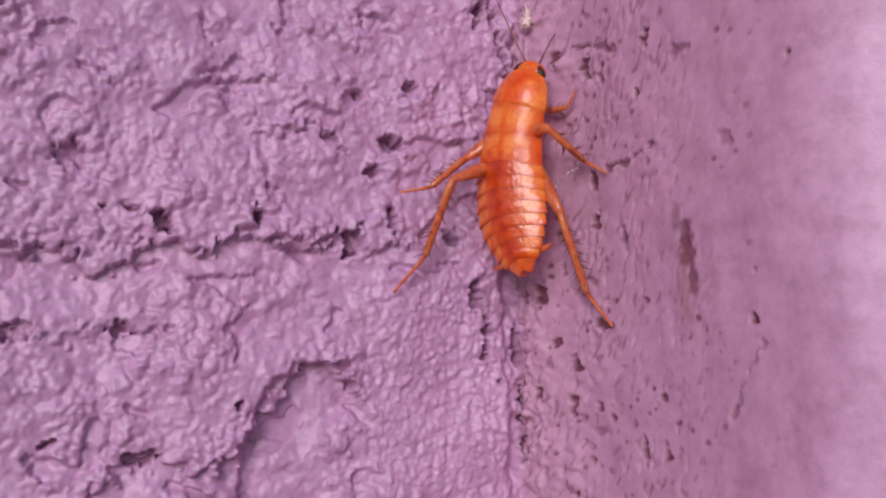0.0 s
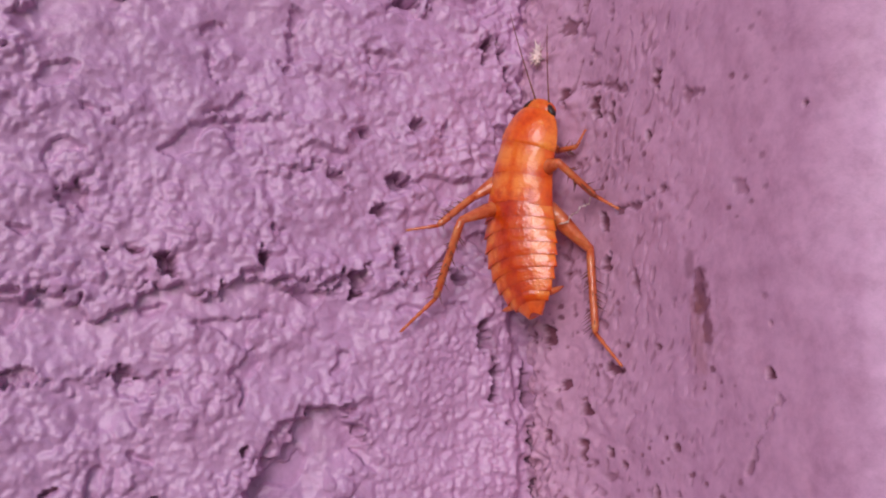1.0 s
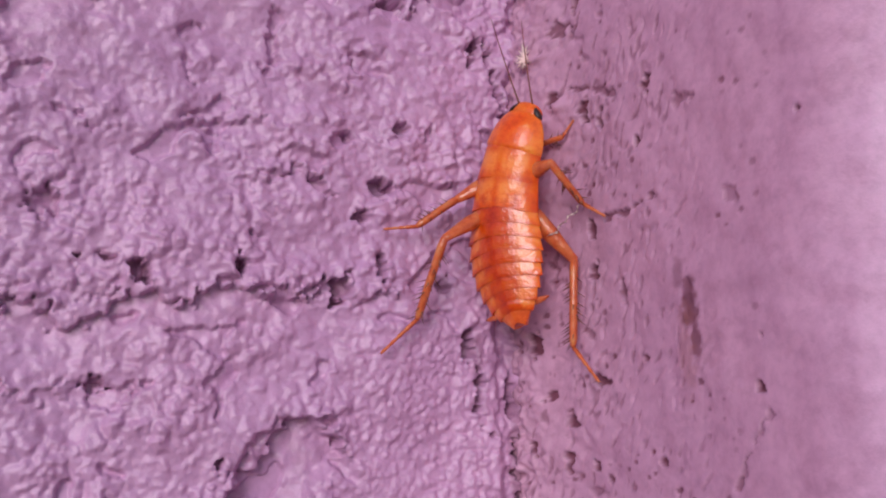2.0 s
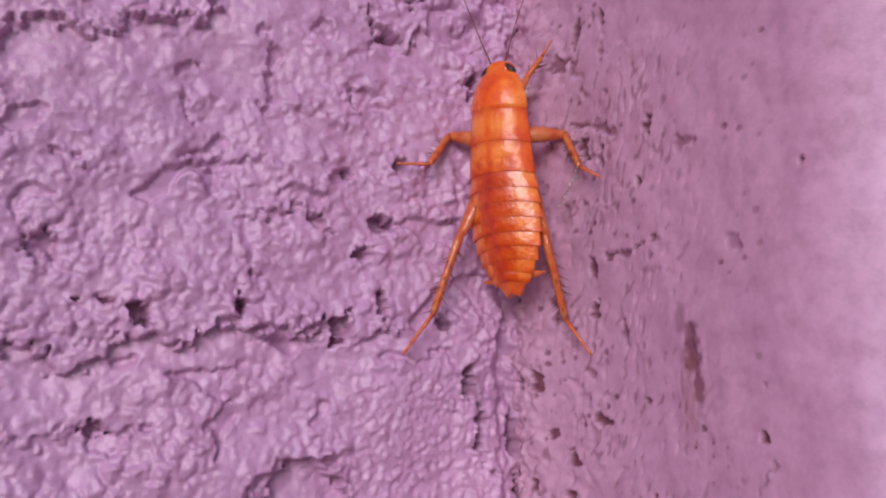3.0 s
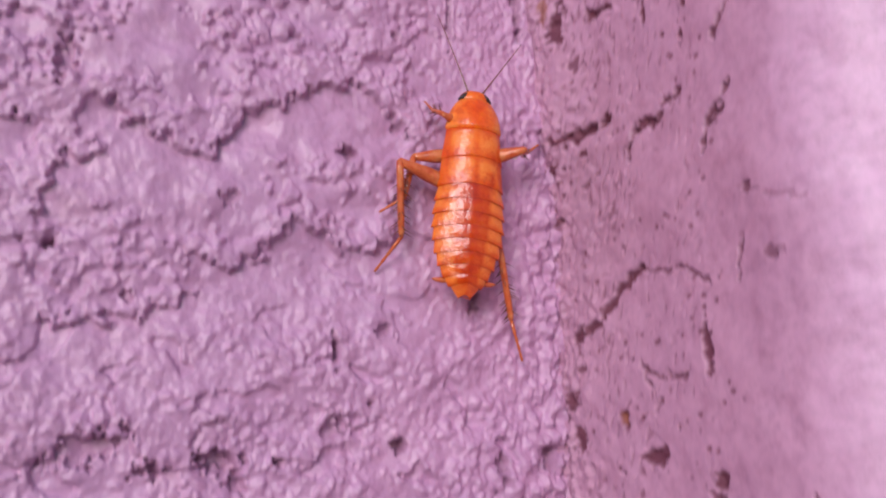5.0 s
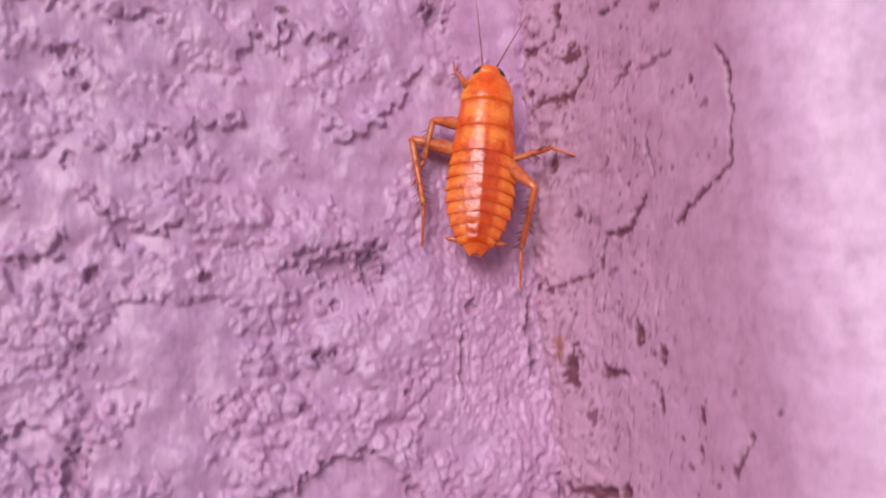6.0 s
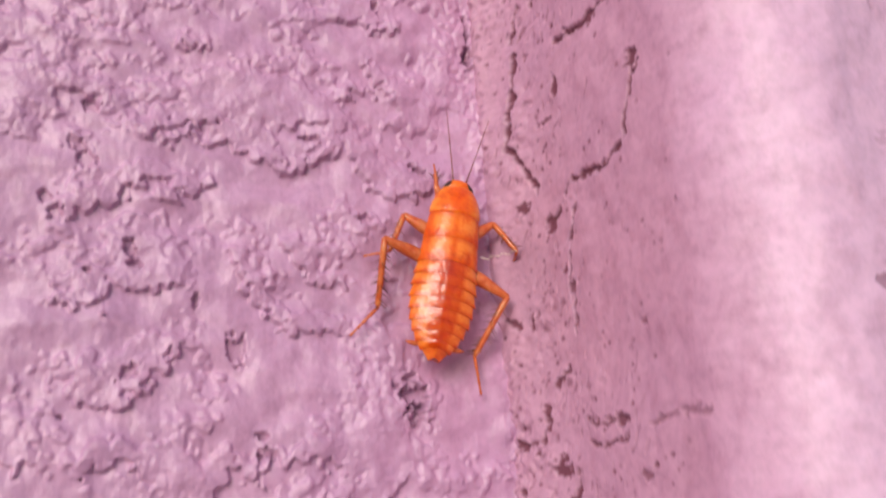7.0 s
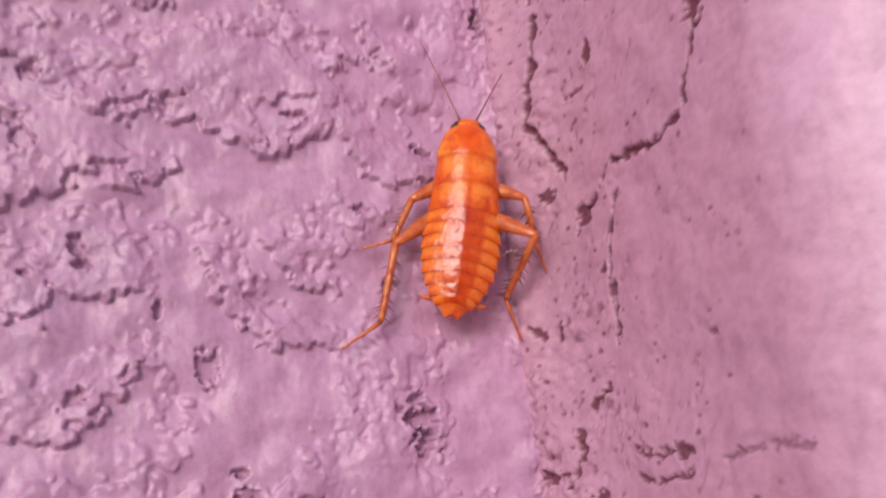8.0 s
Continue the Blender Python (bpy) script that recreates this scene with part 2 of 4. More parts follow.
def rows_of(low, a, b, high, step):
    fine = list(np.arange(a, b + 1e-6, step))
    return np.array(sorted(steps_out(a, low, step)) + fine + steps_out(fine[-1], high, step))


def sheet(name, places, field, material):
    """A mesh from a grid of places (rows, columns, 3), in millimetres."""
    nv, nu = places.shape[:2]
    mesh = bpy.data.meshes.new(name)
    mesh.vertices.add(nv * nu)
    mesh.vertices.foreach_set("co", (places * MM).astype(np.float32).ravel())
    index = np.arange(nv * nu).reshape(nv, nu)
    quads = np.stack([index[:-1, :-1], index[:-1, 1:], index[1:, 1:], index[1:, :-1]], -1).reshape(-1, 4)
    mesh.loops.add(quads.size)
    mesh.loops.foreach_set("vertex_index", quads.ravel().astype(np.int32))
    mesh.polygons.add(len(quads))
    mesh.polygons.foreach_set("loop_start", np.arange(0, quads.size, 4, dtype=np.int32))
    mesh.update(calc_edges=True)
    mesh.shade_smooth()
    for key, layer in (("grime_shade", field.soil_shade), ("rust", field.red), ("lit_front", field.front_light)):
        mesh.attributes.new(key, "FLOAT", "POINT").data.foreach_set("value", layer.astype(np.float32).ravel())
    mesh.materials.append(material)
    return new(name, mesh)


def box_mesh(name, low, high, material):
    bm = bmesh.new()
    bmesh.ops.create_cube(bm, size=1.0)
    for vert in bm.verts:
        vert.co = Vector([(l + (h - l) * (c + 0.5)) * MM for l, h, c in zip(low, high, vert.co)])
    mesh = bpy.data.meshes.new(name)
    bm.to_mesh(mesh)
    bm.free()
    mesh.materials.append(material)
    return new(name, mesh)


FINE = 0.22
Z_ROWS = rows_of(-500, -46, 258, 2400, FINE)


def main_wall():
    field = Relief(rows_of(-2500, -84, 2.0, 2.2, FINE), Z_ROWS, 2.0, 0.30)
    u, v, h = field.u, field.v, field.h
    inside = smooth(-110, -88, u) * smooth(-75, -50, v) * (1 - smooth(262, 290, v))
    upper = smooth(62, 122, v)
    ledge, pit, crack = field.ledge, field.pit, field.crack
    ledge(1.0, 5, (-55.6, -15.3), (-53.3, -13.8), (-51.0, -11.9), (-47.5, -12.7), (-40.2, -13.9))
    ledge(1.5, 9, (-42.0, -14.3), (-37.6, -9.2), (-34.3, -5.6), (-30.6, -2.0), (-27.6, -2.4), (-25.5, -5.8))
    ledge(0.8, 4, (-64.7, 2.9), (-61.0, 1.6), (-57.2, 1.2), (-53.8, 2.9), (-51.2, 1.9))
    ledge(1.0, 4, (-28.7, 10.4), (-25.2, 10.7), (-22.4, 11.1), (-20.2, 12.1))
    ledge(1.3, 5, (-64.8, 11.6), (-61.7, 10.9), (-58.9, 11.1), (-56.7, 8.9), (-54.4, 8.3), (-51.6, 9.6), (-48.9, 12.2), (-47.4, 12.2), (-45.6, 10.6), (-42.2, 10.2), (-41.1, 12.8), (-37.4, 12.8), (-32.8, 11.7), (-29.3, 11.6), (-28.7, 12.7))
    ledge(0.8, 4, (-36.7, 25.1), (-34.0, 25.6), (-31.3, 26.2), (-29.2, 25.5))
    ledge(0.9, 4, (-39.9, 31.1), (-37.3, 31.2), (-35.3, 31.8))
    ledge(1.4, 8, (-63.6, 41.4), (-62.1, 42.7), (-59.5, 45.6), (-56.2, 45.2), (-53.4, 43.6), (-50.6, 45.4), (-48.2, 46.2), (-42.2, 47.0), (-40.0, 49.1), (-39.1, 52.5), (-37.5, 54.6), (-33.2, 53.1), (-28.5, 51.9), (-24.9, 53.5))
    ledge(1.2, 5, (-22.8, 50.0), (-19.5, 48.6), (-17.2, 46.1), (-14.9, 47.9))
    ledge(0.9, 4, (-66.2, 52.7), (-62.9, 55.0), (-59.6, 55.6))
    ledge(1.0, 5, (-50.6, 74.6), (-48.6, 75.9), (-45.0, 74.5), (-44.8, 71.8))
    ledge(1.0, 5, (-63.6, 78.4), (-59.5, 78.6), (-57.9, 75.8), (-57.2, 74.0), (-54.2, 73.8))
    ledge(0.8, 4, (-36.6, 81.3), (-34.8, 78.5), (-31.9, 79.2), (-27.4, 78.5))
    ledge(1.0, 5, (-68.5, 91.4), (-64.9, 91.5), (-58.7, 92.1), (-52.9, 94.5), (-51.3, 95.4))
    ledge(1.2, 6, (-49.7, 99.2), (-48.3, 98.3), (-45.5, 98.6), (-42.7, 100.4), (-40.6, 103.7), (-38.4, 104.8), (-35.4, 103.3), (-33.2, 101.6), (-29.3, 100.9), (-25.8, 103.0))
    ledge(0.8, 5, (-69.5, 104.1), (-68.7, 108.9), (-67.0, 111.5), (-62.2, 112.4))
    ledge(0.8, 4, (-75.1, 115.4), (-71.5, 115.9))
    ledge(1.3, 7, (-62.4, 118.8), (-59.4, 116.6), (-56.0, 115.7), (-53.2, 113.5), (-49.8, 113.3), (-46.9, 116.6), (-43.3, 119.8), (-39.5, 120.4), (-37.2, 123.3), (-31.0, 124.2), (-27.0, 122.5), (-23.0, 118.3))
    ledge(0.9, 3, (-75.1, 128.9), (-73.9, 129.4), (-71.5, 129.6))
    ledge(0.9, 4, (-74.4, 149.9), (-70.0, 150.6), (-68.9, 152.1))
    ledge(1.2, 5, (-40.7, 149.8), (-38.4, 151.5), (-32.1, 151.6), (-28.8, 152.9), (-27.0, 152.1))
    ledge(0.9, 4, (-61.1, 154.7), (-58.0, 153.4), (-55.3, 154.8))
    ledge(0.9, 4, (-66.9, 158.4), (-64.2, 155.7))
    ledge(1.0, 4, (-59.8, 164.6), (-58.1, 167.6), (-54.9, 167.3))
    ledge(1.0, 4, (-53.8, 166.2), (-52.3, 168.5), (-46.7, 169.2))
    ledge(1.3, 6, (-34.6, 170.5), (-32.3, 167.1), (-28.1, 169.4), (-24.6, 172.4), (-20.8, 178.1))
    ledge(1.0, 4, (-46.2, 179.4), (-43.8, 181.9), (-41.5, 180.2), (-39.9, 182.8), (-36.7, 182.6), (-32.6, 183.0), (-30.1, 181.0))
    ledge(0.9, 4, (-61.7, 183.2), (-58.1, 183.9))
    ledge(0.9, 4, (-74.0, 184.0), (-70.3, 184.2))
    ledge(1.0, 5, (-63.1, 191.2), (-59.6, 190.7), (-56.0, 193.1), (-51.6, 198.2))
    ledge(1.1, 5, (-43.7, 211.2), (-42.2, 207.0), (-39.1, 202.9), (-35.1, 200.4), (-29.7, 200.2))
    ledge(1.0, 4, (-67.8, 204.9), (-63.3, 204.7), (-60.8, 204.8), (-60.1, 207.2))
    ledge(1.0, 4, (-59.0, 206.8), (-55.3, 206.6), (-52.1, 207.1))
    ledge(1.0, 4, (-36.3, 212.8), (-34.8, 210.7), (-32.4, 207.8), (-28.3, 206.9))
    ledge(1.1, 5, (-64.3, 217.1), (-59.8, 219.5), (-56.8, 221.8), (-52.6, 223.0))
    ledge(1.1, 5, (-52.4, 219.9), (-49.9, 220.7), (-46.5, 222.2))
    ledge(1.2, 5, (-25.8, 227.5), (-23.8, 222.9), (-21.7, 221.6), (-18.6, 220.5), (-10.9, 223.1))
    ledge(1.1, 5, (-53.0, 227.8), (-49.8, 229.4), (-44.2, 228.6), (-41.7, 227.0), (-36.0, 224.2), (-28.1, 227.5))
    ledge(1.0, 4, (-55.1, 228.9), (-51.0, 231.8), (-47.1, 231.1))
    ledge(0.9, 4, (-35.0, 231.9), (-31.0, 232.2))
    ledge(0.9, 4, (-65.9, 235.5), (-63.0, 235.1))
    ledge(0.9, 4, (-26.5, 236.7), (-22.5, 238.2), (-18.7, 236.9))
    ledge(1.0, 4, (-23.0, 242.4), (-20.9, 240.2), (-18.0, 236.1))
    ledge(0.9, 4, (-50.9, 243.7), (-47.5, 243.1))
    ledge(1.0, 4, (-26.5, 249.9), (-22.5, 250.3), (-21.3, 248.5), (-17.6, 248.7))
    pit(-50.6, -11.8, 1.73, 0.70, 0, 1.2)
    pit(-59.8, -9.6, 0.86, 0.34, -25, 1.0)
    pit(-2.7, -9.5, 0.81, 4.21, 0, 1.5)
    pit(-39.8, -6.9, 0.38, 0.74, 0, 1.0)
    pit(-6.5, -5.5, 0.40, 0.42, 0, 0.9)
    pit(-26.2, -5.1, 0.28, 0.65, 20, 0.9)
    pit(-3.6, -1.0, 0.49, 2.84, 0, 1.2)
    pit(-8.3, -0.1, 0.63, 2.80, 0, 1.4)
    pit(-52.4, 2.2, 1.26, 0.72, 0, 0.9)
    pit(-63.1, 2.3, 1.58, 0.92, 0, 0.7)
    pit(-9.7, 5.5, 0.78, 2.11, 0, 1.3)
    pit(-19.1, 11.6, 0.52, 0.34, 0, 1.0)
    pit(-13.0, 12.5, 1.16, 0.98, 0, 1.3)
    pit(-25.9, 12.6, 1.27, 1.75, -20, 1.4)
    pit(-48.0, 14.1, 0.96, 1.49, 0, 1.5)
    pit(-37.4, 14.8, 0.59, 1.10, 0, 1.6)
    pit(-20.7, 14.9, 0.59, 1.37, 0, 1.0)
    pit(-51.4, 15.6, 1.00, 0.25, 8, 1.0)
    pit(-54.4, 15.8, 0.57, 0.18, 0, 1.0)
    pit(-23.0, 21.0, 1.02, 0.69, 0, 1.3)
    pit(-57.9, 21.2, 1.57, 1.45, 0, 0.7)
    pit(-27.8, 24.2, 1.69, 0.82, 25, 0.8)
    pit(-20.6, 24.3, 1.18, 1.22, 0, 1.1)
    pit(-20.5, 24.7, 1.48, 0.70, 0, 1.0)
    pit(-24.5, 30.4, 0.87, 0.70, 0, 0.7)
    pit(-3.3, 30.4, 0.83, 2.17, -15, 1.3)
    pit(-17.9, 31.8, 1.06, 0.69, -20, 1.0)
    pit(-8.1, 42.5, 0.82, 1.50, 20, 1.2)
    pit(-60.5, 53.9, 1.18, 0.61, 0, 1.0)
    pit(-16.3, 54.4, 1.72, 1.90, 0, 1.0)
    pit(-29.7, 54.7, 0.36, 0.42, 0, 1.0)
    pit(-29.8, 54.8, 0.34, 0.41, 0, 1.0)
    pit(-15.9, 54.9, 1.81, 2.73, -25, 1.1)
    pit(-62.9, 55.6, 2.84, 1.37, 0, 0.8)
    pit(-64.7, 58.0, 1.41, 0.75, 0, 0.9)
    pit(-43.3, 59.9, 1.58, 1.01, -10, 1.3)
    pit(-24.4, 61.3, 0.30, 0.36, 0, 0.9)
    pit(-5.6, 61.8, 1.18, 2.94, 0, 1.0)
    pit(-10.6, 71.7, 1.00, 2.23, 0, 1.3)
    pit(-45.9, 72.0, 1.31, 1.10, 0, 0.9)
    pit(-2.8, 73.4, 1.05, 1.53, 0, 1.2)
    pit(-40.8, 73.9, 0.68, 0.42, 0, 1.2)
    pit(-56.3, 74.0, 1.62, 0.91, 0, 0.9)
    pit(-48.0, 74.2, 2.64, 1.60, 15, 0.8)
    pit(-40.9, 74.2, 0.69, 0.41, 0, 1.2)
    pit(-48.8, 75.1, 1.80, 0.96, 10, 1.0)
    pit(-24.8, 75.6, 0.91, 0.89, 0, 1.1)
    pit(-25.1, 75.8, 0.92, 1.01, 0, 1.2)
    pit(-63.7, 76.7, 4.17, 1.65, -12, 0.8)
    pit(-33.9, 78.2, 1.43, 1.45, 0, 0.7)
    pit(-28.9, 81.0, 0.68, 0.51, 0, 1.0)
    pit(-28.8, 81.0, 0.59, 0.59, 0, 0.9)
    pit(-33.4, 87.4, 0.45, 1.69, 0, 0.8)
    pit(-33.6, 89.3, 0.37, 1.89, -10, 0.9)
    pit(-26.8, 90.6, 1.08, 0.75, -20, 1.0)
    pit(-14.1, 94.7, 0.67, 1.53, 0, 1.1)
    pit(-59.2, 94.8, 0.77, 0.60, -30, 1.0)
    pit(-68.3, 100.5, 0.73, 0.66, 0, 1.0)
    pit(-68.3, 100.9, 0.60, 0.60, 0, 1.0)
    pit(-71.2, 101.1, 0.60, 0.65, 0, 0.9)
    pit(-46.8, 107.5, 1.26, 1.03, 0, 0.8)
    pit(-24.3, 107.6, 1.12, 1.10, 0, 1.0)
    pit(-30.9, 114.6, 0.93, 1.42, 0, 1.0)
    pit(-31.3, 114.7, 1.02, 1.39, 0, 1.0)
    pit(-23.8, 118.7, 0.99, 0.80, 0, 0.9)
    pit(-67.1, 124.0, 1.28, 3.29, 5, 0.9)
    pit(-38.5, 130.4, 0.77, 0.32, 0, 0.9)
    pit(-24.6, 131.9, 0.67, 0.50, 0, 0.9)
    pit(-15.9, 136.8, 0.43, 4.64, 0, 0.8)
    pit(-35.5, 136.8, 1.27, 0.98, 0, 1.2)
    pit(-4.8, 138.5, 0.72, 4.80, 0, 1.2)
    pit(-66.2, 139.0, 0.66, 0.45, 0, 0.9)
    pit(-14.2, 143.4, 1.04, 0.95, 0, 0.9)
    pit(-33.7, 144.2, 0.81, 0.67, 0, 0.9)
    pit(-51.4, 147.6, 0.71, 0.87, -30, 1.2)
    pit(-65.1, 148.1, 1.05, 0.84, 0, 1.0)
    pit(-28.6, 149.0, 1.30, 2.79, 0, 0.7)
    pit(-32.2, 149.5, 4.77, 2.00, -6, 0.8)
    pit(-61.8, 151.9, 0.67, 0.43, 0, 0.9)
    pit(-68.3, 163.1, 0.93, 1.16, 0, 0.8)
    pit(-66.8, 172.9, 0.79, 0.69, 0, 0.9)
    pit(-67.7, 174.5, 0.95, 0.75, 0, 0.8)
    pit(-68.5, 177.8, 1.49, 1.06, 0, 0.7)
    pit(-63.4, 182.0, 0.42, 0.39, 0, 0.9)
    pit(-39.6, 184.0, 1.24, 0.78, 0, 0.9)
    pit(-40.2, 186.3, 0.96, 0.59, 0, 1.0)
    pit(-18.0, 188.4, 1.75, 1.34, 0, 1.0)
    pit(-66.2, 190.2, 0.38, 0.40, 0, 0.9)
    pit(-17.8, 191.0, 1.84, 1.54, 0, 1.0)
    pit(-18.3, 191.8, 1.99, 2.34, -30, 0.9)
    pit(-57.8, 195.5, 1.34, 0.84, -40, 0.8)
    pit(-43.5, 198.3, 1.12, 2.06, 0, 0.8)
    pit(-1.0, 198.9, 2.13, 0.81, 0, 1.5)
    pit(-48.9, 205.1, 0.38, 1.31, 0, 0.9)
    pit(-2.7, 206.8, 1.36, 1.85, 35, 1.8)
    pit(-20.3, 207.4, 1.25, 1.07, 0, 1.0)
    pit(-63.2, 209.6, 0.47, 0.44, 0, 1.0)
    pit(-56.8, 210.6, 1.04, 0.66, 20, 1.0)
    pit(-57.6, 212.9, 0.98, 1.05, 0, 0.9)
    pit(-24.1, 217.5, 1.25, 0.73, 0, 0.9)
    pit(-67.1, 217.8, 1.00, 0.82, 0, 0.8)
    pit(-68.2, 219.9, 1.33, 0.75, 0, 0.8)
    pit(-63.6, 225.3, 1.18, 1.35, 0, 0.7)
    pit(-14.7, 225.6, 1.51, 0.77, 35, 1.1)
    pit(-64.5, 227.3, 1.10, 1.24, 0, 0.6)
    pit(-31.9, 230.0, 1.40, 0.56, -5, 1.1)
    pit(-45.2, 231.9, 0.54, 0.50, 0, 1.0)
    pit(-62.9, 233.3, 1.05, 0.87, 0, 0.9)
    pit(-4.9, 245.2, 0.88, 2.14, 0, 1.2)
    pit(-20.5, 253.3, 0.55, 0.77, 0, 1.0)
    crack(0.60, 1.0, (-4.8, 253.0), (-5.0, 244.2))
    crack(0.44, 1.0, (-7.0, 44.4), (-5.5, 38.5), (-2.4, 31.1))
    crack(0.42, 0.9, (-21.5, 51.2), (-20.8, 47.7), (-17.2, 47.0))
    wu, wv = u + 2.2 * perlin(u / 5, v / 5, 5), v + 2.2 * perlin(u / 5, v / 5, 6)
    eu, ev = u + 0.35 * perlin(u / 1.4, v / 1.4, 7), v + 0.35 * perlin(u / 1.4, v / 1.4, 8)
    h += 0.9 * fbm(u / 17, v / 15, 11, 2)
    drop, rim = np.minimum(field.drop, 1.5), field.rim
    low = np.clip(drop, 0, 1)
    patchy = smooth(-0.25, 0.3, fbm(u / 10, v / 8, 27, 2))
    fine_top = 1 - 0.62 * smooth(125, 185, v)
    crumbs = 0.60 * bumps(eu / 1.9, ev / 1.8, 29, 0.70, 1.3) + 0.46 * bumps(eu / 1.05, ev / 1.1, 30, 0.68, 1.1) + 0.26 * bumps(u / 0.66, v / 0.7, 28, 0.65, 1.0)
    grit = 0.55 * bumps(eu / 1.3, ev / 1.4, 25, 0.7) + 0.30 * bumps(u / 0.75, v / 0.8, 26, 0.7)
    streaks = perlin(u / 0.75, v / 1.7, 43) + 0.6 * perlin(u / 1.6, v / 3.0, 44)
    # thrown plaster low down: crumbs and lumps, with bare hollows where some has fallen off
    hollow = smooth(0.40, 0.48, fbm(wu / 9, wv / 6.5, 33, 2) + 0.16 * field.ragged) * (1 - 0.7 * rim)
    popcorn = 0.4 * perlin(u / 5.2, v / 4.8, 35) + 0.45 * patchy * clods(eu / 2.7, ev / 2.4, 24, 0.8)
    popcorn += (1 - 0.6 * np.maximum(low, hollow)) * (0.60 + 0.55 * patchy) * crumbs - 0.8 * hollow
    # trowelled coats higher up: flat scabs over one another with broken rims
    scabs = 0.50 * fbm(wu / 16, wv / 11, 31, 2) + 0.75 * (np.minimum(rim, 1) - low) + 0.26 * (clods(eu / 2.1, ev / 2.0, 37, 0.85) - 0.4) + 0.16 * (clods(u / 1.2, v / 1.1, 38, 0.85) - 0.4) + 0.12 * field.ragged
    crust = smooth(-0.10, 0.10, scabs)
    skin = draped(smooth(0.16, 0.24, scabs + 0.1 * perlin(u / 6, v / 5, 47)), field.vs, 1.2)
    knobs = fine_top * np.exp(-((scabs - 0.12) / 0.14) ** 2) * clods(eu / 1.25, ev / 1.15, 48, 1.0)
    coats = (0.55 - 0.20 * smooth(125, 185, v)) * crust + 0.30 * knobs + 0.2 * skin + (0.35 + 0.65 * fine_top) * (0.08 + 0.12 * crust) * grit + fine_top * (0.14 + 0.32 * crust) * crumbs + 0.04 * streaks + 0.40 * perlin(u / 3.9, v / 3.4, 35) + 0.45 * perlin(u / 7.5, v / 6.0, 49)
    calm = smooth(-27, -22, u) * (1 - smooth(4, 12, v)) + smooth(-21, -18, u) * smooth(122, 128, v) * (1 - smooth(166, 174, v)) + smooth(-7, -4, u) * smooth(206, 214, v)
    calm = np.clip(calm + np.exp(-((u + 25) / 2.4) ** 2 - ((v - 13) / 2.4) ** 2), 0, 1)
    rugged = (1 - upper) * popcorn + upper * coats
    h += inside * ((1 - 0.8 * calm) * rugged + calm * (0.70 * grit + 0.30 * bumps(u / 0.62, v / 0.66, 36, 0.66, 1.0)) - (1.0 - 0.4 * smooth(25, 50, v) - 0.25 * upper - 0.15 * smooth(130, 160, v)) * drop + (0.30 - 0.12 * upper) * rim * (0.5 + crumbs)) - 0.75 - 0.1 * (1 - upper)
    rough_corner = smooth(-16, -3, u) * (1 - smooth(95, 125, v)) + 0.9 * smooth(-6, -1, u) * (1 - 0.7 * smooth(180, 200, v))
    h += inside * rough_corner * (1 - 0.6 * calm) * (0.6 * perlin(u / 1.6, v / 2.2, 41) + 0.3 * perlin(u / 0.6, v / 0.9, 42))
    h -= inside * (1 - smooth(14, 34, v)) * (1.5 + perlin(u / 2.0, v / 3.5, 46)) * np.exp(-((u + 4.4 + 0.8 * perlin(u / 3, v / 5, 45)) / 1.3) ** 2)
    # a hollow where a patch of plaster has come away
    arch = np.hypot((u + 31.5) / 8.5, (v + 14.0) / 12.5) + 0.10 * field.ragged + 0.05 * field.broken
    h -= 1.5 * inside * (1 - smooth(0.88, 1.0, arch)) * (1 - smooth(-33, -20, u) * 0.55)
    # dark streaks down beside the corner
    field.stain(field.soil_shade, -3.2, -9.0, 1.0, 9.5, 0.5)
    field.stain(field.soil_shade, -8.5, 3.5, 0.8, 3.5, 0.3)
    # plaster drawn round into the corner
    h += (0.4 + 0.5 * smooth(185, 205, v)) * np.exp(-(u / 3.2) ** 2) * smooth(150, 190, v)
    places = np.stack([u, -h, v], -1)
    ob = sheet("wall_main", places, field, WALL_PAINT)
    tagged(ob, "rough lilac painted plaster wall with flaking ledges and pits", "wall", kind="structure")
    core = box_mesh("masonry", (-2500, 4, -500), (0, 220, 2400), WALL_PAINT)
    core.parent = ob


EDGE, ROUND = 58.0, 14.0


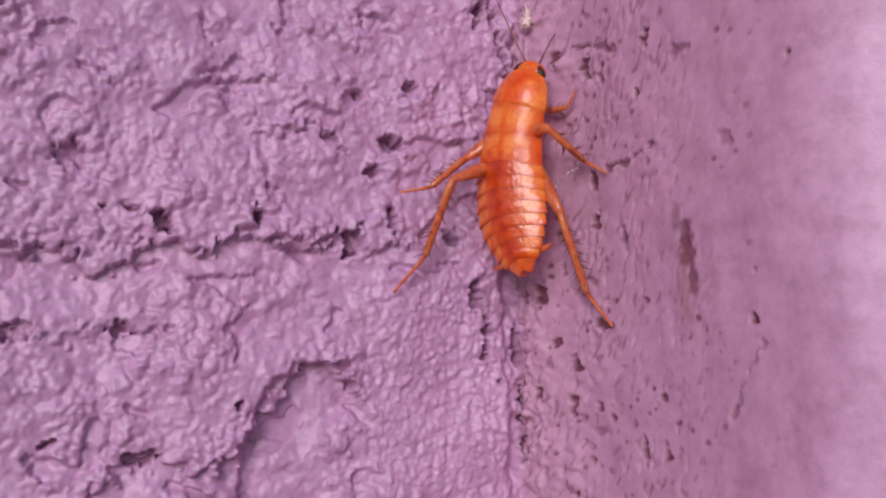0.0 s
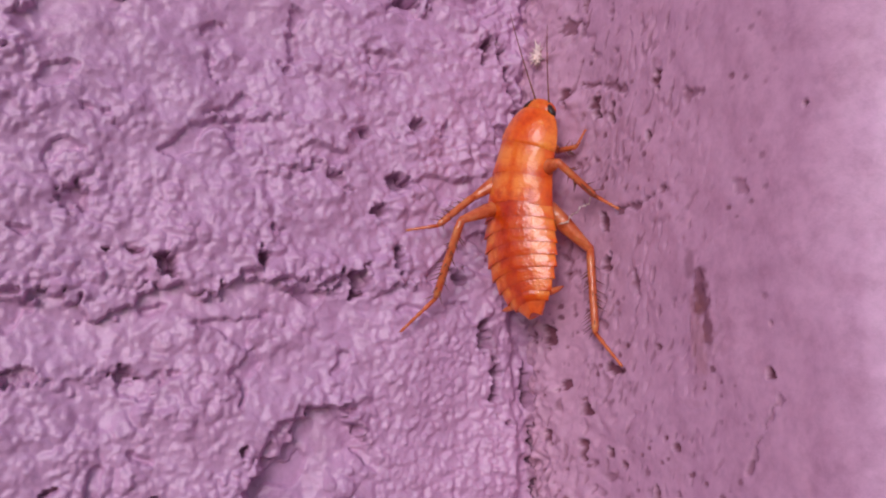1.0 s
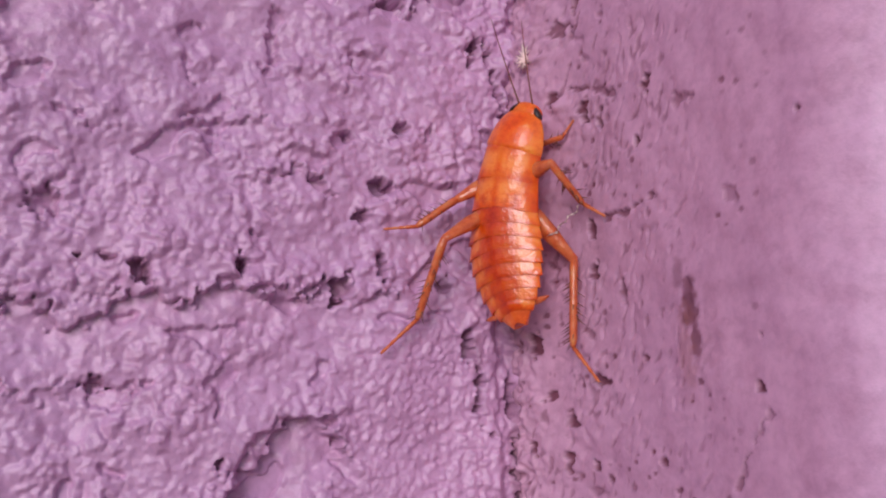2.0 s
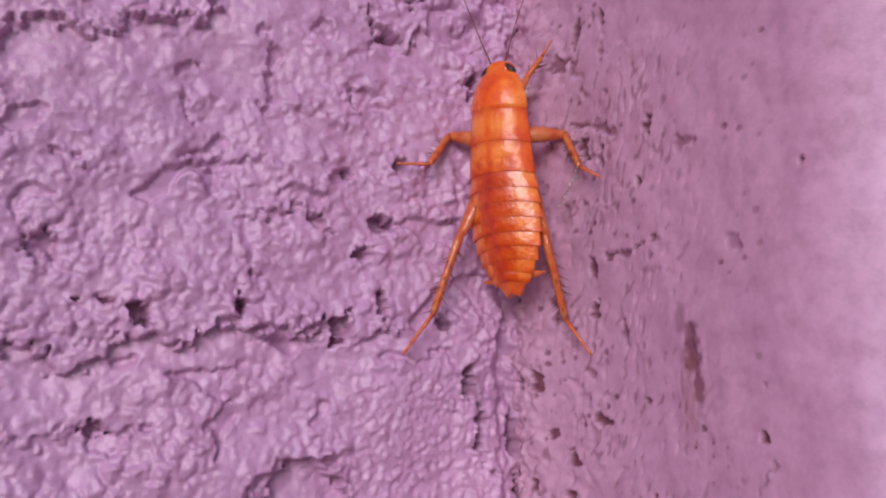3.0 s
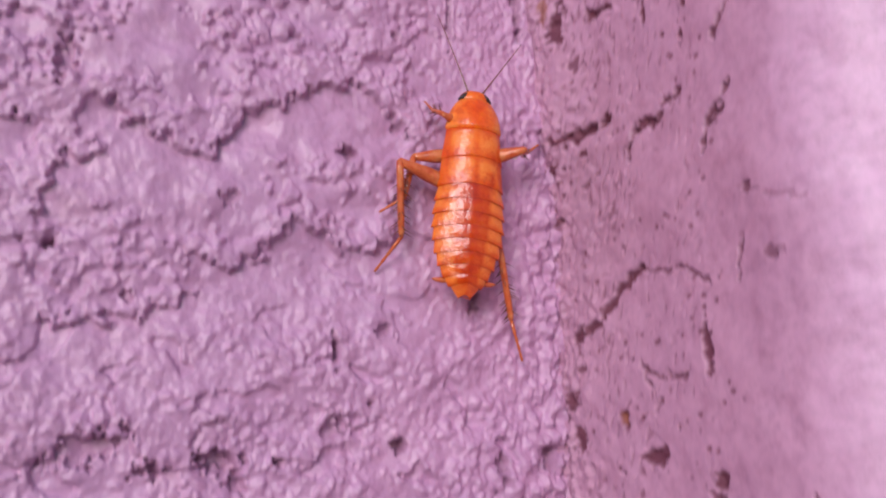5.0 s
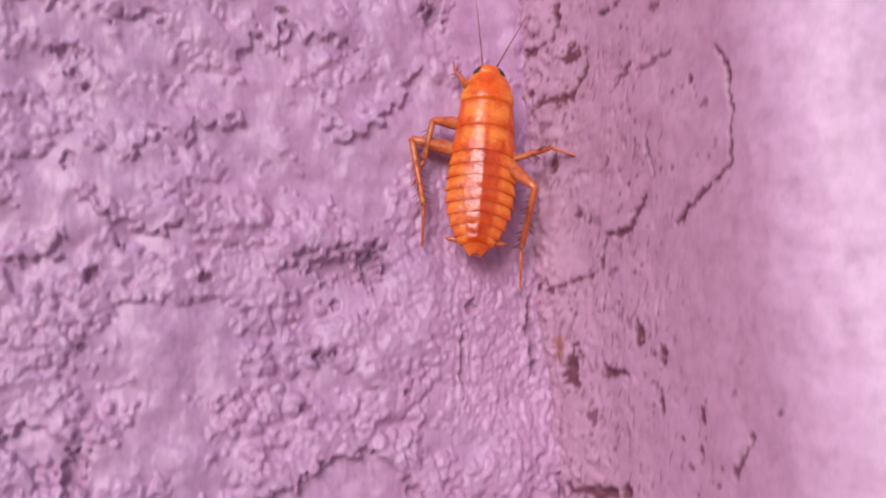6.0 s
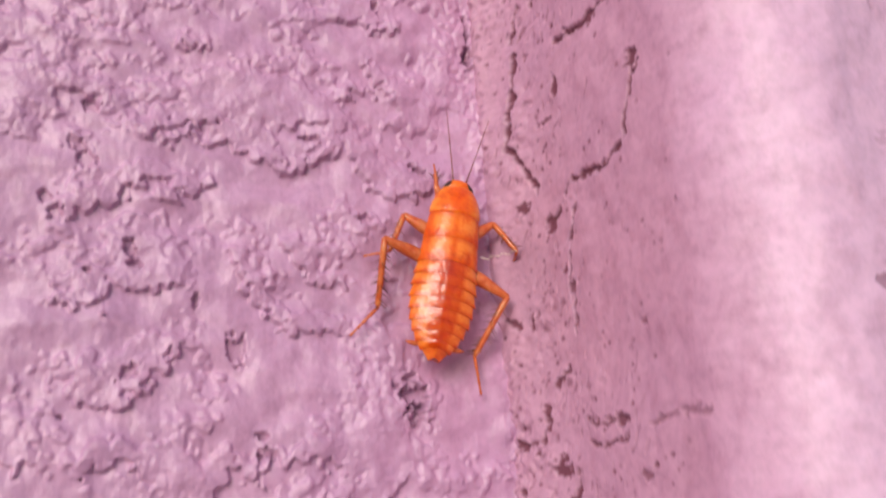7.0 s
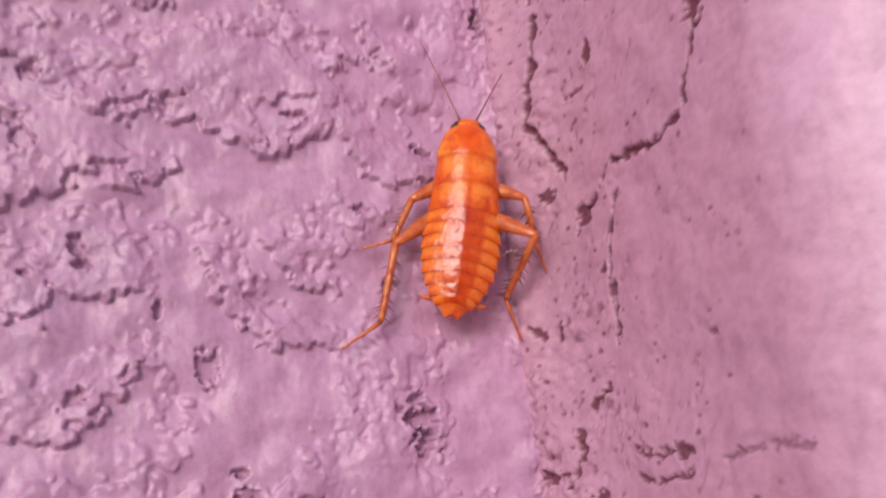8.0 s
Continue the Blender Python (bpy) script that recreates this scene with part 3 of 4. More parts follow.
def pilaster():
    arc = ROUND * math.pi / 2
    field = Relief(rows_of(-2.2, -2.0, 92, 1000, FINE), Z_ROWS, 0.45, 0.9, 1.4)
    s, v, h = field.u, field.v, field.h
    inside = (1 - smooth(97, 117, s)) * smooth(-75, -50, v) * (1 - smooth(262, 290, v))
    near = (1 - smooth(14, 26, s))
    h += 0.45 * fbm(s / 16, v / 18, 51, 2)
    h += inside * (1 - 0.2 * smooth(32, 44, s)) * (0.18 * perlin(s / 5.5, v / 3.4, 52) + 0.05 * perlin(s / 2.2, v / 1.3, 53) + near * 0.10 * perlin(s / 3.0, v / 1.7, 54))
    h += inside * (1 - near) * (0.05 * perlin(s / 2.0, v / 7, 55) + 0.15 * smooth(36, 46, s) * fbm(s / 6.5, v / 7.5, 67, 3))
    h += np.interp(v, (-60, 38, 60, 105, 130, 150, 180, 215), (3.0, 3.0, 0.6, 0.2, 2.6, 3.6, 2.8, 2.4)) * np.exp(-(np.maximum(s, 0) / 7.0) ** 2)
    h += inside * (1 - 0.8 * smooth(180, 200, v)) * np.exp(-(np.maximum(s, 0) / 3.2) ** 2) * (0.55 * perlin(s / 1.5, v / 1.9, 62) + 0.35 * perlin(s / 0.8, v / 0.8, 63))
    h += 1.5 * smooth(185, 205, v) * np.exp(-(np.maximum(s, 0) / 2.6) ** 2)
    # crumbs of the rough wall's plaster carry on round the corner
    crumbly = inside * (1 - smooth(5, 17, s + 5 * perlin(s / 7, v / 9, 76))) * smooth(-0.35, 0.25, perlin(s / 9, v / 7, 79))
    h += crumbly * (0.42 * bumps(s / 2.6, v / 1.8, 77, 0.70, 1.2) + 0.26 * bumps(s / 1.4, v / 1.0, 78, 0.68, 1.0))
    holes = perlin(s / 2.2, v / 1.5, 56) + 0.5 * perlin(s / 7, v / 9, 57)
    specks = inside * (0.3 + 0.7 * near) * (1 - smooth(32, 42, s)) * smooth(0.55, 0.75, holes)
    slant, cross = 0.5 * s + 0.87 * v, 0.87 * s - 0.5 * v
    flecks = inside * (1 - smooth(24, 38, s)) * smooth(0.46, 0.62, perlin(slant / 1.7, cross / 0.8, 58) + 0.45 * perlin(s / 9, v / 8, 59) + 0.10 * near + np.interp(v, (35, 55, 110, 140, 185, 200), (0.08, -0.06, 0.04, 0.10, 0.06, -0.16)))
    h -= 0.2 * specks + 0.15 * flecks
    field.soil_shade += 0.55 * specks * smooth(-0.2, 0.5, perlin(s / 5, v / 4, 60)) + 0.45 * flecks * smooth(-0.3, 0.2, perlin(s / 3, v / 3, 61))
    dots = bumps(s / 2.2, v / 1.5, 65, 0.34, 1.0) + 0.25 * field.frayed
    dots = inside * (1 - smooth(34, 46, s)) * smooth(0.42, 0.7, dots) * smooth(-0.05, 0.35, perlin(s / 9, v / 7, 66) + 0.15 * near)
    h -= 0.12 * dots
    field.soil_shade += 0.7 * dots
    pit, crack = field.pit, field.crack
    pit(24.3, -12.9, 0.78, 0.57, 0, 1.2)
    pit(20.4, -12.5, 0.58, 1.19, 0, 1.5)
    pit(14.7, -9.7, 0.46, 0.36, 0, 1.2)
    pit(12.2, -8.2, 0.77, 0.53, 0, 1.3)
    pit(7.4, -8.1, 0.62, 1.22, 0, 1.4)
    pit(35.3, -7.5, 0.51, 0.61, 0, 0.7)
    pit(1.9, -7.1, 0.57, 1.27, 0, 1.2)
    pit(24.2, -6.8, 0.55, 0.52, 0, 1.2)
    pit(8.7, -3.3, 0.92, 0.99, 0, 1.2)
    pit(5.1, -1.0, 0.87, 0.80, 0, 1.1)
    pit(38.7, 1.2, 0.71, 0.55, 0, 1.3)
    pit(13.3, 1.3, 1.34, 0.64, 10, 1.5)
    pit(21.6, 3.6, 0.42, 0.35, 0, 1.0)
    pit(3.2, 5.4, 1.01, 1.51, 2, 1.6)
    pit(39.3, 5.9, 0.30, 0.34, 0, 0.7)
    pit(29.9, 8.2, 0.86, 1.86, -6, 0.35)
    pit(17.9, 11.2, 0.62, 1.14, 0, 0.9)
    pit(12.4, 13.7, 0.88, 1.09, -7, 1.5)
    pit(13.0, 18.6, 0.68, 1.20, 0, 1.4)
    pit(36.2, 19.0, 0.89, 0.80, 20, 0.5)
    pit(44.8, 24.8, 0.30, 0.30, 0, 0.9)
    pit(22.1, 26.4, 0.34, 0.61, 5, 1.2)
    pit(21.9, 26.8, 0.35, 0.50, 0, 1.2)
    pit(29.8, 29.5, 1.90, 0.62, 0, 0.6)
    pit(14.8, 30.7, 0.76, 0.76, 0, 1.0)
    pit(15.0, 30.8, 0.70, 1.07, 10, 1.2)
    pit(12.0, 31.8, 0.73, 1.21, 7, 1.3)
    pit(24.0, 32.4, 0.81, 1.21, 0, 1.6)
    pit(11.9, 32.4, 1.00, 1.34, -5, 1.1)
    pit(6.6, 34.8, 0.91, 1.04, 7, 1.2)
    pit(41.1, 37.2, 0.62, 0.30, 0, 0.8)
    pit(8.2, 43.1, 1.93, 0.81, 0, 0.9)
    pit(11.1, 45.8, 0.65, 1.59, 12, 1.3)
    pit(16.2, 46.1, 0.50, 1.30, -5, 1.0)
    pit(37.5, 53.3, 0.89, 1.19, 0, 0.5)
    pit(19.8, 54.3, 0.94, 0.75, 0, 0.8)
    pit(18.0, 56.6, 1.17, 1.09, 0, 0.8)
    pit(29.7, 60.6, 0.30, 0.34, 0, 1.0)
    pit(31.4, 61.7, 0.39, 0.59, 7, 1.3)
    pit(31.2, 62.1, 0.39, 0.39, 0, 1.1)
    pit(19.3, 65.5, 0.95, 0.97, 0, 0.9)
    pit(30.6, 69.0, 0.79, 0.44, 0, 0.9)
    pit(30.4, 69.2, 1.12, 0.71, 0, 0.8)
    pit(45.5, 69.6, 0.36, 0.30, 0, 0.9)
    pit(45.5, 70.1, 0.30, 0.30, 0, 0.9)
    pit(31.2, 70.8, 0.94, 0.69, 0, 1.1)
    pit(31.9, 71.0, 0.93, 0.75, 0, 1.2)
    pit(19.4, 73.3, 1.92, 0.87, 0, 1.1)
    pit(20.2, 73.5, 2.11, 1.32, 0, 1.1)
    pit(3.4, 75.4, 1.47, 1.85, -5, 1.3)
    pit(24.9, 76.6, 0.52, 0.48, 0, 1.0)
    pit(13.6, 78.2, 1.06, 0.80, 0, 0.9)
    pit(14.2, 78.2, 0.75, 1.05, -5, 1.4)
    pit(-2.2, 78.8, 2.16, 1.44, 0, 1.3)
    pit(2.1, 81.1, 2.04, 1.28, 0, 1.3)
    pit(4.8, 84.8, 0.97, 0.62, 0, 1.0)
    pit(31.5, 85.7, 0.88, 3.14, 0, 1.7)
    pit(43.2, 94.1, 0.79, 0.64, 0, 0.7)
    pit(40.2, 101.4, 0.98, 0.67, 0, 0.9)
    pit(-2.5, 106.1, 3.30, 0.54, 0, 1.2)
    pit(33.7, 108.2, 0.56, 0.61, 0, 1.1)
    pit(0.1, 113.5, 2.69, 1.21, 0, 1.2)
    pit(8.2, 114.1, 0.96, 0.57, 0, 1.1)
    pit(31.1, 122.6, 0.68, 0.66, 0, 1.2)
    pit(-2.2, 124.7, 1.68, 0.84, 0, 1.1)
    pit(44.8, 126.2, 0.81, 0.30, 0, 0.9)
    pit(32.2, 126.5, 0.43, 0.76, -4, 1.1)
    pit(8.2, 127.3, 1.47, 0.91, 0, 0.9)
    pit(23.8, 128.6, 0.48, 1.28, 0, 1.1)
    pit(13.4, 132.9, 1.94, 0.60, -5, 1.2)
    pit(25.1, 133.4, 0.77, 0.58, 0, 1.5)
    pit(4.8, 133.5, 1.37, 1.80, 0, 1.3)
    pit(25.2, 134.5, 0.82, 0.77, 0, 1.3)
    pit(5.3, 135.1, 1.54, 1.75, 0, 1.3)
    pit(19.8, 136.9, 0.63, 1.71, -2, 1.5)
    pit(-4.2, 137.9, 3.41, 2.32, 0, 0.6)
    pit(20.4, 138.1, 0.66, 1.62, -4, 1.4)
    pit(-4.6, 141.2, 3.13, 0.41, 0, 1.1)
    pit(-0.1, 146.6, 2.81, 0.57, -15, 1.2)
    pit(11.2, 154.1, 0.65, 0.63, 0, 1.1)
    pit(8.6, 155.4, 0.67, 0.65, 0, 1.1)
    pit(18.6, 156.0, 0.47, 0.36, 0, 1.0)
    pit(16.5, 161.3, 0.73, 0.74, 0, 0.8)
    pit(38.3, 161.9, 0.86, 0.42, 0, 0.7)
    pit(4.9, 164.1, 1.00, 1.48, 7, 1.5)
    pit(36.2, 165.8, 0.45, 0.65, 0, 1.1)
    pit(30.9, 177.3, 1.00, 0.57, 0, 0.8)
    pit(33.0, 178.4, 0.48, 0.57, 0, 1.0)
    pit(10.5, 179.0, 1.89, 1.19, 0, 1.4)
    pit(2.5, 182.8, 2.41, 0.71, 0, 1.4)
    pit(26.8, 183.9, 1.02, 0.43, 0, 1.0)
    pit(7.8, 186.0, 0.82, 1.98, 0, 1.5)
    pit(67.3, 189.5, 1.00, 1.49, 0, 0.95)
    pit(12.7, 191.4, 0.77, 0.84, 7, 1.4)
    pit(68.2, 192.4, 1.45, 1.16, 0, 0.75)
    pit(66.0, 194.8, 0.86, 0.82, 0, 0.70)
    pit(34.1, 195.3, 0.75, 0.52, 0, 0.8)
    pit(68.3, 196.6, 1.46, 1.78, 0, 1.00)
    pit(6.3, 200.7, 0.71, 1.54, 0, 1.3)
    pit(16.4, 206.1, 0.63, 0.73, 0, 1.2)
    pit(44.0, 207.7, 0.30, 0.30, 0, 0.5)
    pit(70.0, 210.8, 0.76, 0.89, 0, 0.35)
    pit(43.1, 212.6, 0.30, 0.30, 0, 0.5)
    pit(13.0, 213.0, 1.60, 1.52, 7, 1.5)
    pit(6.3, 218.2, 1.18, 1.07, 0, 1.2)
    pit(46.2, 224.5, 0.30, 0.30, 0, 0.5)
    pit(71.7, 226.8, 0.61, 0.75, 0, 0.35)
    pit(38.8, 227.4, 1.40, 1.30, 0, 1.7)
    pit(70.9, 228.7, 0.76, 0.75, 0, 0.42)
    pit(14.6, 228.9, 2.15, 0.32, 0, 0.9)
    pit(66.6, 231.3, 0.75, 1.26, -10, 0.42)
    pit(18.2, 232.7, 0.90, 1.53, -4, 1.2)
    pit(69.7, 233.8, 0.39, 0.52, 0, 0.35)
    pit(70.6, 238.2, 1.55, 0.66, 0, 0.28)
    pit(22.0, 238.7, 2.21, 0.38, 0, 1.2)
    crack(0.57, 0.9, (15.7, 19.3), (20.2, 19.5), (24.3, 20.4))
    crack(0.25, 0.5, (40.0, -1.0), (37.5, -4.0), (35.7, -7.2))
    crack(0.44, 0.8, (9.0, 35.7), (13.9, 34.5), (17.9, 32.9))
    crack(0.90, 1.3, (5.5, 117.9), (10.8, 117.5), (14.7, 117.6))
    crack(0.72, 1.2, (18.5, 111.6), (20.0, 113.6), (26.2, 114.1), (29.9, 116.1))
    crack(0.63, 1.1, (33.8, 107.4), (34.4, 110.1), (37.5, 111.5))
    crack(0.97, 1.4, (3.0, 88.9), (9.6, 90.6), (13.8, 94.3), (18.8, 96.3))
    crack(0.44, 0.8, (18.8, 96.4), (24.4, 95.1), (28.8, 94.8), (32.7, 92.5))
    crack(0.43, 0.9, (18.4, 84.4), (21.8, 82.7), (27.3, 82.5))
    crack(0.43, 0.9, (18.2, 85.2), (19.4, 82.6), (21.9, 79.6))
    crack(0.30, 0.5, (39.0, 102.1), (42.1, 101.0))
    crack(0.28, 0.4, (43.2, 100.1), (47.9, 98.7))
    crack(0.44, 0.9, (37.6, 92.2), (37.6, 94.0), (38.6, 96.3))
    crack(0.26, 0.4, (42.8, 93.3), (44.1, 94.1), (44.9, 94.2))
    crack(0.39, 0.8, (6.9, 109.6), (11.5, 110.9))
    crack(0.55, 1.0, (36.9, 119.7), (40.5, 124.0))
    crack(0.55, 1.1, (34.1, 107.8), (34.6, 110.9), (38.9, 113.9))
    crack(0.62, 1.1, (18.7, 110.8), (20.4, 114.3), (26.0, 114.8), (27.8, 115.7))
    crack(0.82, 1.2, (1.4, 117.9), (7.5, 116.8), (14.2, 117.2))
    crack(0.69, 1.1, (11.4, 133.5), (16.8, 132.6))
    crack(0.36, 0.6, (32.6, 183.0), (38.2, 183.7), (44.9, 183.6))
    crack(0.58, 1.0, (17.8, 184.8), (22.4, 184.2), (28.4, 184.4))
    crack(0.72, 1.1, (10.4, 190.5), (13.8, 192.3))
    crack(0.73, 1.2, (6.3, 182.5), (8.3, 187.7))
    crack(0.77, 1.2, (1.4, 176.1), (2.0, 174.0), (9.1, 173.1), (12.9, 175.4), (13.5, 178.6))
    crack(0.57, 1.0, (18.2, 170.5), (23.9, 172.3))
    crack(0.36, 0.8, (24.4, 170.9), (32.8, 170.5))
    crack(0.47, 1.2, (41.4, 167.4), (43.0, 164.4), (42.8, 159.6), (41.7, 153.5))
    crack(0.61, 1.2, (41.6, 153.2), (36.5, 152.0), (30.8, 149.2))
    crack(0.44, 0.9, (26.0, 161.0), (27.2, 156.3))
    crack(0.61, 1.1, (24.9, 154.3), (22.3, 152.9), (20.8, 150.9), (15.1, 151.1), (12.8, 147.1))
    crack(0.57, 1.1, (12.0, 146.8), (4.4, 145.8), (1.4, 145.8))
    crack(0.49, 1.0, (20.2, 213.6), (18.0, 207.3), (16.8, 201.8))
    crack(0.47, 1.0, (17.5, 182.1), (21.9, 181.2), (27.8, 182.0))
    crack(0.85, 1.3, (9.3, 250.4), (7.2, 244.8))
    crack(0.90, 1.4, (8.0, 242.5), (6.9, 236.2), (5.7, 233.2), (4.7, 228.0), (7.4, 223.8), (9.8, 219.4))
    crack(0.81, 1.3, (18.1, 254.2), (14.8, 249.6), (13.2, 248.7))
    crack(0.50, 1.1, (38.6, 226.6), (36.9, 222.6), (34.6, 218.8))
    crack(0.75, 1.3, (34.1, 218.4), (29.7, 216.9), (20.4, 217.8))
    crack(0.56, 1.1, (19.6, 217.9), (17.4, 215.3), (13.7, 213.8))
    crack(0.55, 1.1, (21.1, 214.0), (18.2, 209.6))
    crack(0.78, 1.2, (19.6, 239.2), (28.1, 237.8), (33.9, 238.6))
    crack(0.55, 1.1, (17.9, 203.9), (17.6, 200.6), (17.0, 196.6))
    crack(0.64, 1.1, (1.4, 201.7), (3.4, 199.8))
    crack(0.28, 0.5, (33.0, 183.3), (38.2, 184.2), (43.2, 184.3))
    crack(0.34, 0.8, (19.9, 183.9), (25.5, 185.0))
    field.stain(field.soil_shade, 29.8, 8.8, 1.5, 3.2, 0.8)
    field.stain(field.soil_shade, 30.6, 5.6, 0.9, 2.6, 0.75)
    field.stain(field.soil_shade, 28.2, 12.0, 1.0, 2.0, 0.45)
    field.stain(field.red, 29.0, 4.6, 1.6, 5.0, 0.25)
    field.stain(field.red, 13.6, 78.2, 0.7, 1.0, 0.6)
    field.stain(field.red, 3.0, 137.5, 1.3, 2.4, 0.7)
    # the front face's stronger light is painted into its colour
    field.front_light += 0.85 * smooth(39, 60, s + 4.0 * fbm(s / 14, v / 22, 64, 3))
    straight = EDGE - ROUND
    t = np.clip((s - straight) / arc, 0, 1) * (math.pi / 2)
    x = np.where(s < straight, 0, ROUND * (1 - np.cos(t)) + np.maximum(s - straight - arc, 0))
    y = np.where(s < straight, -s, -straight - ROUND * np.sin(t))
    nx, ny = -np.cos(t), -np.sin(t)
    places = np.stack([x + nx * h, y + ny * h, v], -1)
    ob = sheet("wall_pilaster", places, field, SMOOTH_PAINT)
    tagged(ob, "mauve painted pilaster with pitted plaster side", "wall", kind="structure")
    core = box_mesh("masonry", (12, -EDGE + 12, -500), (900, 220, 2400), SMOOTH_PAINT)
    core.parent = ob


main_wall()
pilaster()

ground = box_mesh("ground", (-60000, -60000, -700), (60000, 60000, -500), EARTH)
tagged(ground, "plain grey paving at the foot of the wall", "ground", kind="structure")


# ---- the insect ----
def part(name, bm, material, parent, label=""):
    mesh = bpy.data.meshes.new(name)
    bmesh.ops.recalc_face_normals(bm, faces=bm.faces)
    for vert in bm.verts:
        vert.co *= MM
    bm.to_mesh(mesh)
    bm.free()
    mesh.materials.append(material)
    mesh.shade_smooth()
    ob = new(name, mesh)
    ob.parent = parent
    if label:
        ob["label"] = label
    return ob


def loft(bm, rings):
    """Closed skin over rings of points."""
    loops = [[bm.verts.new(p) for p in ring] for ring in rings]
    for a, b in zip(loops, loops[1:]):
        for i in range(len(a)):
            bm.faces.new((a[i], a[(i + 1) % len(a)], b[(i + 1) % len(b)], b[i]))
    bm.faces.new(loops[0][::-1])
    bm.faces.new(loops[-1])
    return bm


HALF = ((-13.6, 0.55), (-13.1, 1.05), (-12.6, 1.6), (-11.6, 2.65), (-9.8, 3.7), (-7.8, 4.45), (-5.2, 4.88), (-2.5, 4.85), (0.4, 4.55), (3.8, 4.25), (7.7, 3.85))
TALL = ((-13.6, 0.35), (-13.1, 0.6), (-11.4, 1.3), (-8.0, 1.9), (-3.0, 2.4), (2.0, 2.5), (7.2, 2.35))


TOP = [1, 0.98, 0.93, 0.86, 0.77, 0.66, 0.54, 0.42, 0.30, 0.19, 0.10, 0.04]
TOP = TOP + [0] + [-q for q in reversed(TOP)]


def section(y, half, tall, deep, keel=0.72):
    """An arched cross-section with a soft ridge along the back."""
    ring = []
    for q in TOP:
        ring.append((half * q, y, tall * ((1 - abs(q) ** 2.4) ** 0.75 * (1 - keel) + keel * (1.045 - math.sqrt(q * q + 0.002)) / 1.0)))
    for q in TOP[-2:0:-2]:
        ring.append((half * q, y, -deep * (1 - abs(q) ** 3) ** 0.7))
    return ring


def swept(y, back, half, tall, deep, keel=0.62):
    """A cross-section whose flanks trail back."""
    return [(px, py - back * (px / half) ** 2, pz) for px, py, pz in section(y, half, tall, deep, keel)]


def plate(y0, y1, flare, lift, swell=0.0):
    """One back plate, from its front edge y0 back to y1, lipping over the next one."""
    rings = []
    for t in (0.0, 0.1, 0.22, 0.36, 0.5, 0.64, 0.78, 0.9, 0.975, 1.0):
        y = y0 + (y1 - y0) * t
        w, h = np.interp(y, *zip(*HALF)), np.interp(y, *zip(*TALL))
        k = 1 + flare * (t ** 2 - 0.35)
        rings.append(swept(y, 0.45 * t, w * (1 + (0.085 if y0 < 1 else 0.03) * (t ** 1.5 - 0.45)), h * k + lift * t + swell * math.sin(math.pi * min(1.0, t * 1.02)), 1.5, np.interp(y, (-6, -2, 4, 9), (0.52, 0.42, 0.10, 0.05))))
    y = y1 + 0.05
    rings.append(swept(y, 0.4, np.interp(y, *zip(*HALF)) * 0.99, np.interp(y, *zip(*TALL)) * 0.99, 1.4, np.interp(y, (-6, -2, 4, 9), (0.52, 0.42, 0.10, 0.05))))
    return loft(bmesh.new(), rings)


def tube(points, radii, sides=8, flat=1.0):
    """A tapered limb piece along +Y through (y, z) places."""
    return loft(bmesh.new(), [[(r * math.cos(2 * math.pi * k / sides), y, z + flat * r * math.sin(2 * math.pi * k / sides)) for k in range(sides)]
                              for (y, z), r in zip(points, radii)])


def ball(bm, centre, size, turn=0.0):
    m = Matrix.Translation(centre) @ Matrix.Rotation(turn, 4, "Z") @ Matrix.Diagonal((*size, 1))
    bmesh.ops.create_uvsphere(bm, u_segments=20, v_segments=12, radius=1.0, matrix=m)
    return bm


def spike(bm, base, tip, r):
    base, tip = Vector(base), Vector(tip)
    way = (tip - base).normalized()
    a = way.orthogonal().normalized()
    b = way.cross(a)
    ring = [bm.verts.new(base + r * (a * math.cos(k * 2.094) + b * math.sin(k * 2.094))) for k in range(3)]
    top = bm.verts.new(tip)
    for k in range(3):
        bm.faces.new((ring[k], ring[(k + 1) % 3], top))


SIDES = {"L": -1, "R": 1}
SIZES = {"F": (3.6, 3.4, 2.4), "M": (5.6, 6.0, 3.9), "H": (8.2, 10.0, 5.8)}
HIPS = {"F": (1.7, 8.8, -1.0), "M": (2.2, 4.6, -1.2), "H": (2.3, 0.6, -1.2)}
limbs = {}
joints = []


def spine(y, ob):
    """Notes a piece of the body that bends with it, and where along the body it sits."""
    joints.append((y, ob))


def curl(y, bow, reach=1.0):
    """The pose of the piece at y when the body is bowed sideways, and drawn in or stretched out."""
    a = -math.atan(bow * y)
    return Matrix.Translation((0.5 * bow * y * y * MM, y * reach * MM, 0)) @ Matrix.Rotation(a, 4, "Z") @ Matrix.Translation((0, -y * MM, 0))



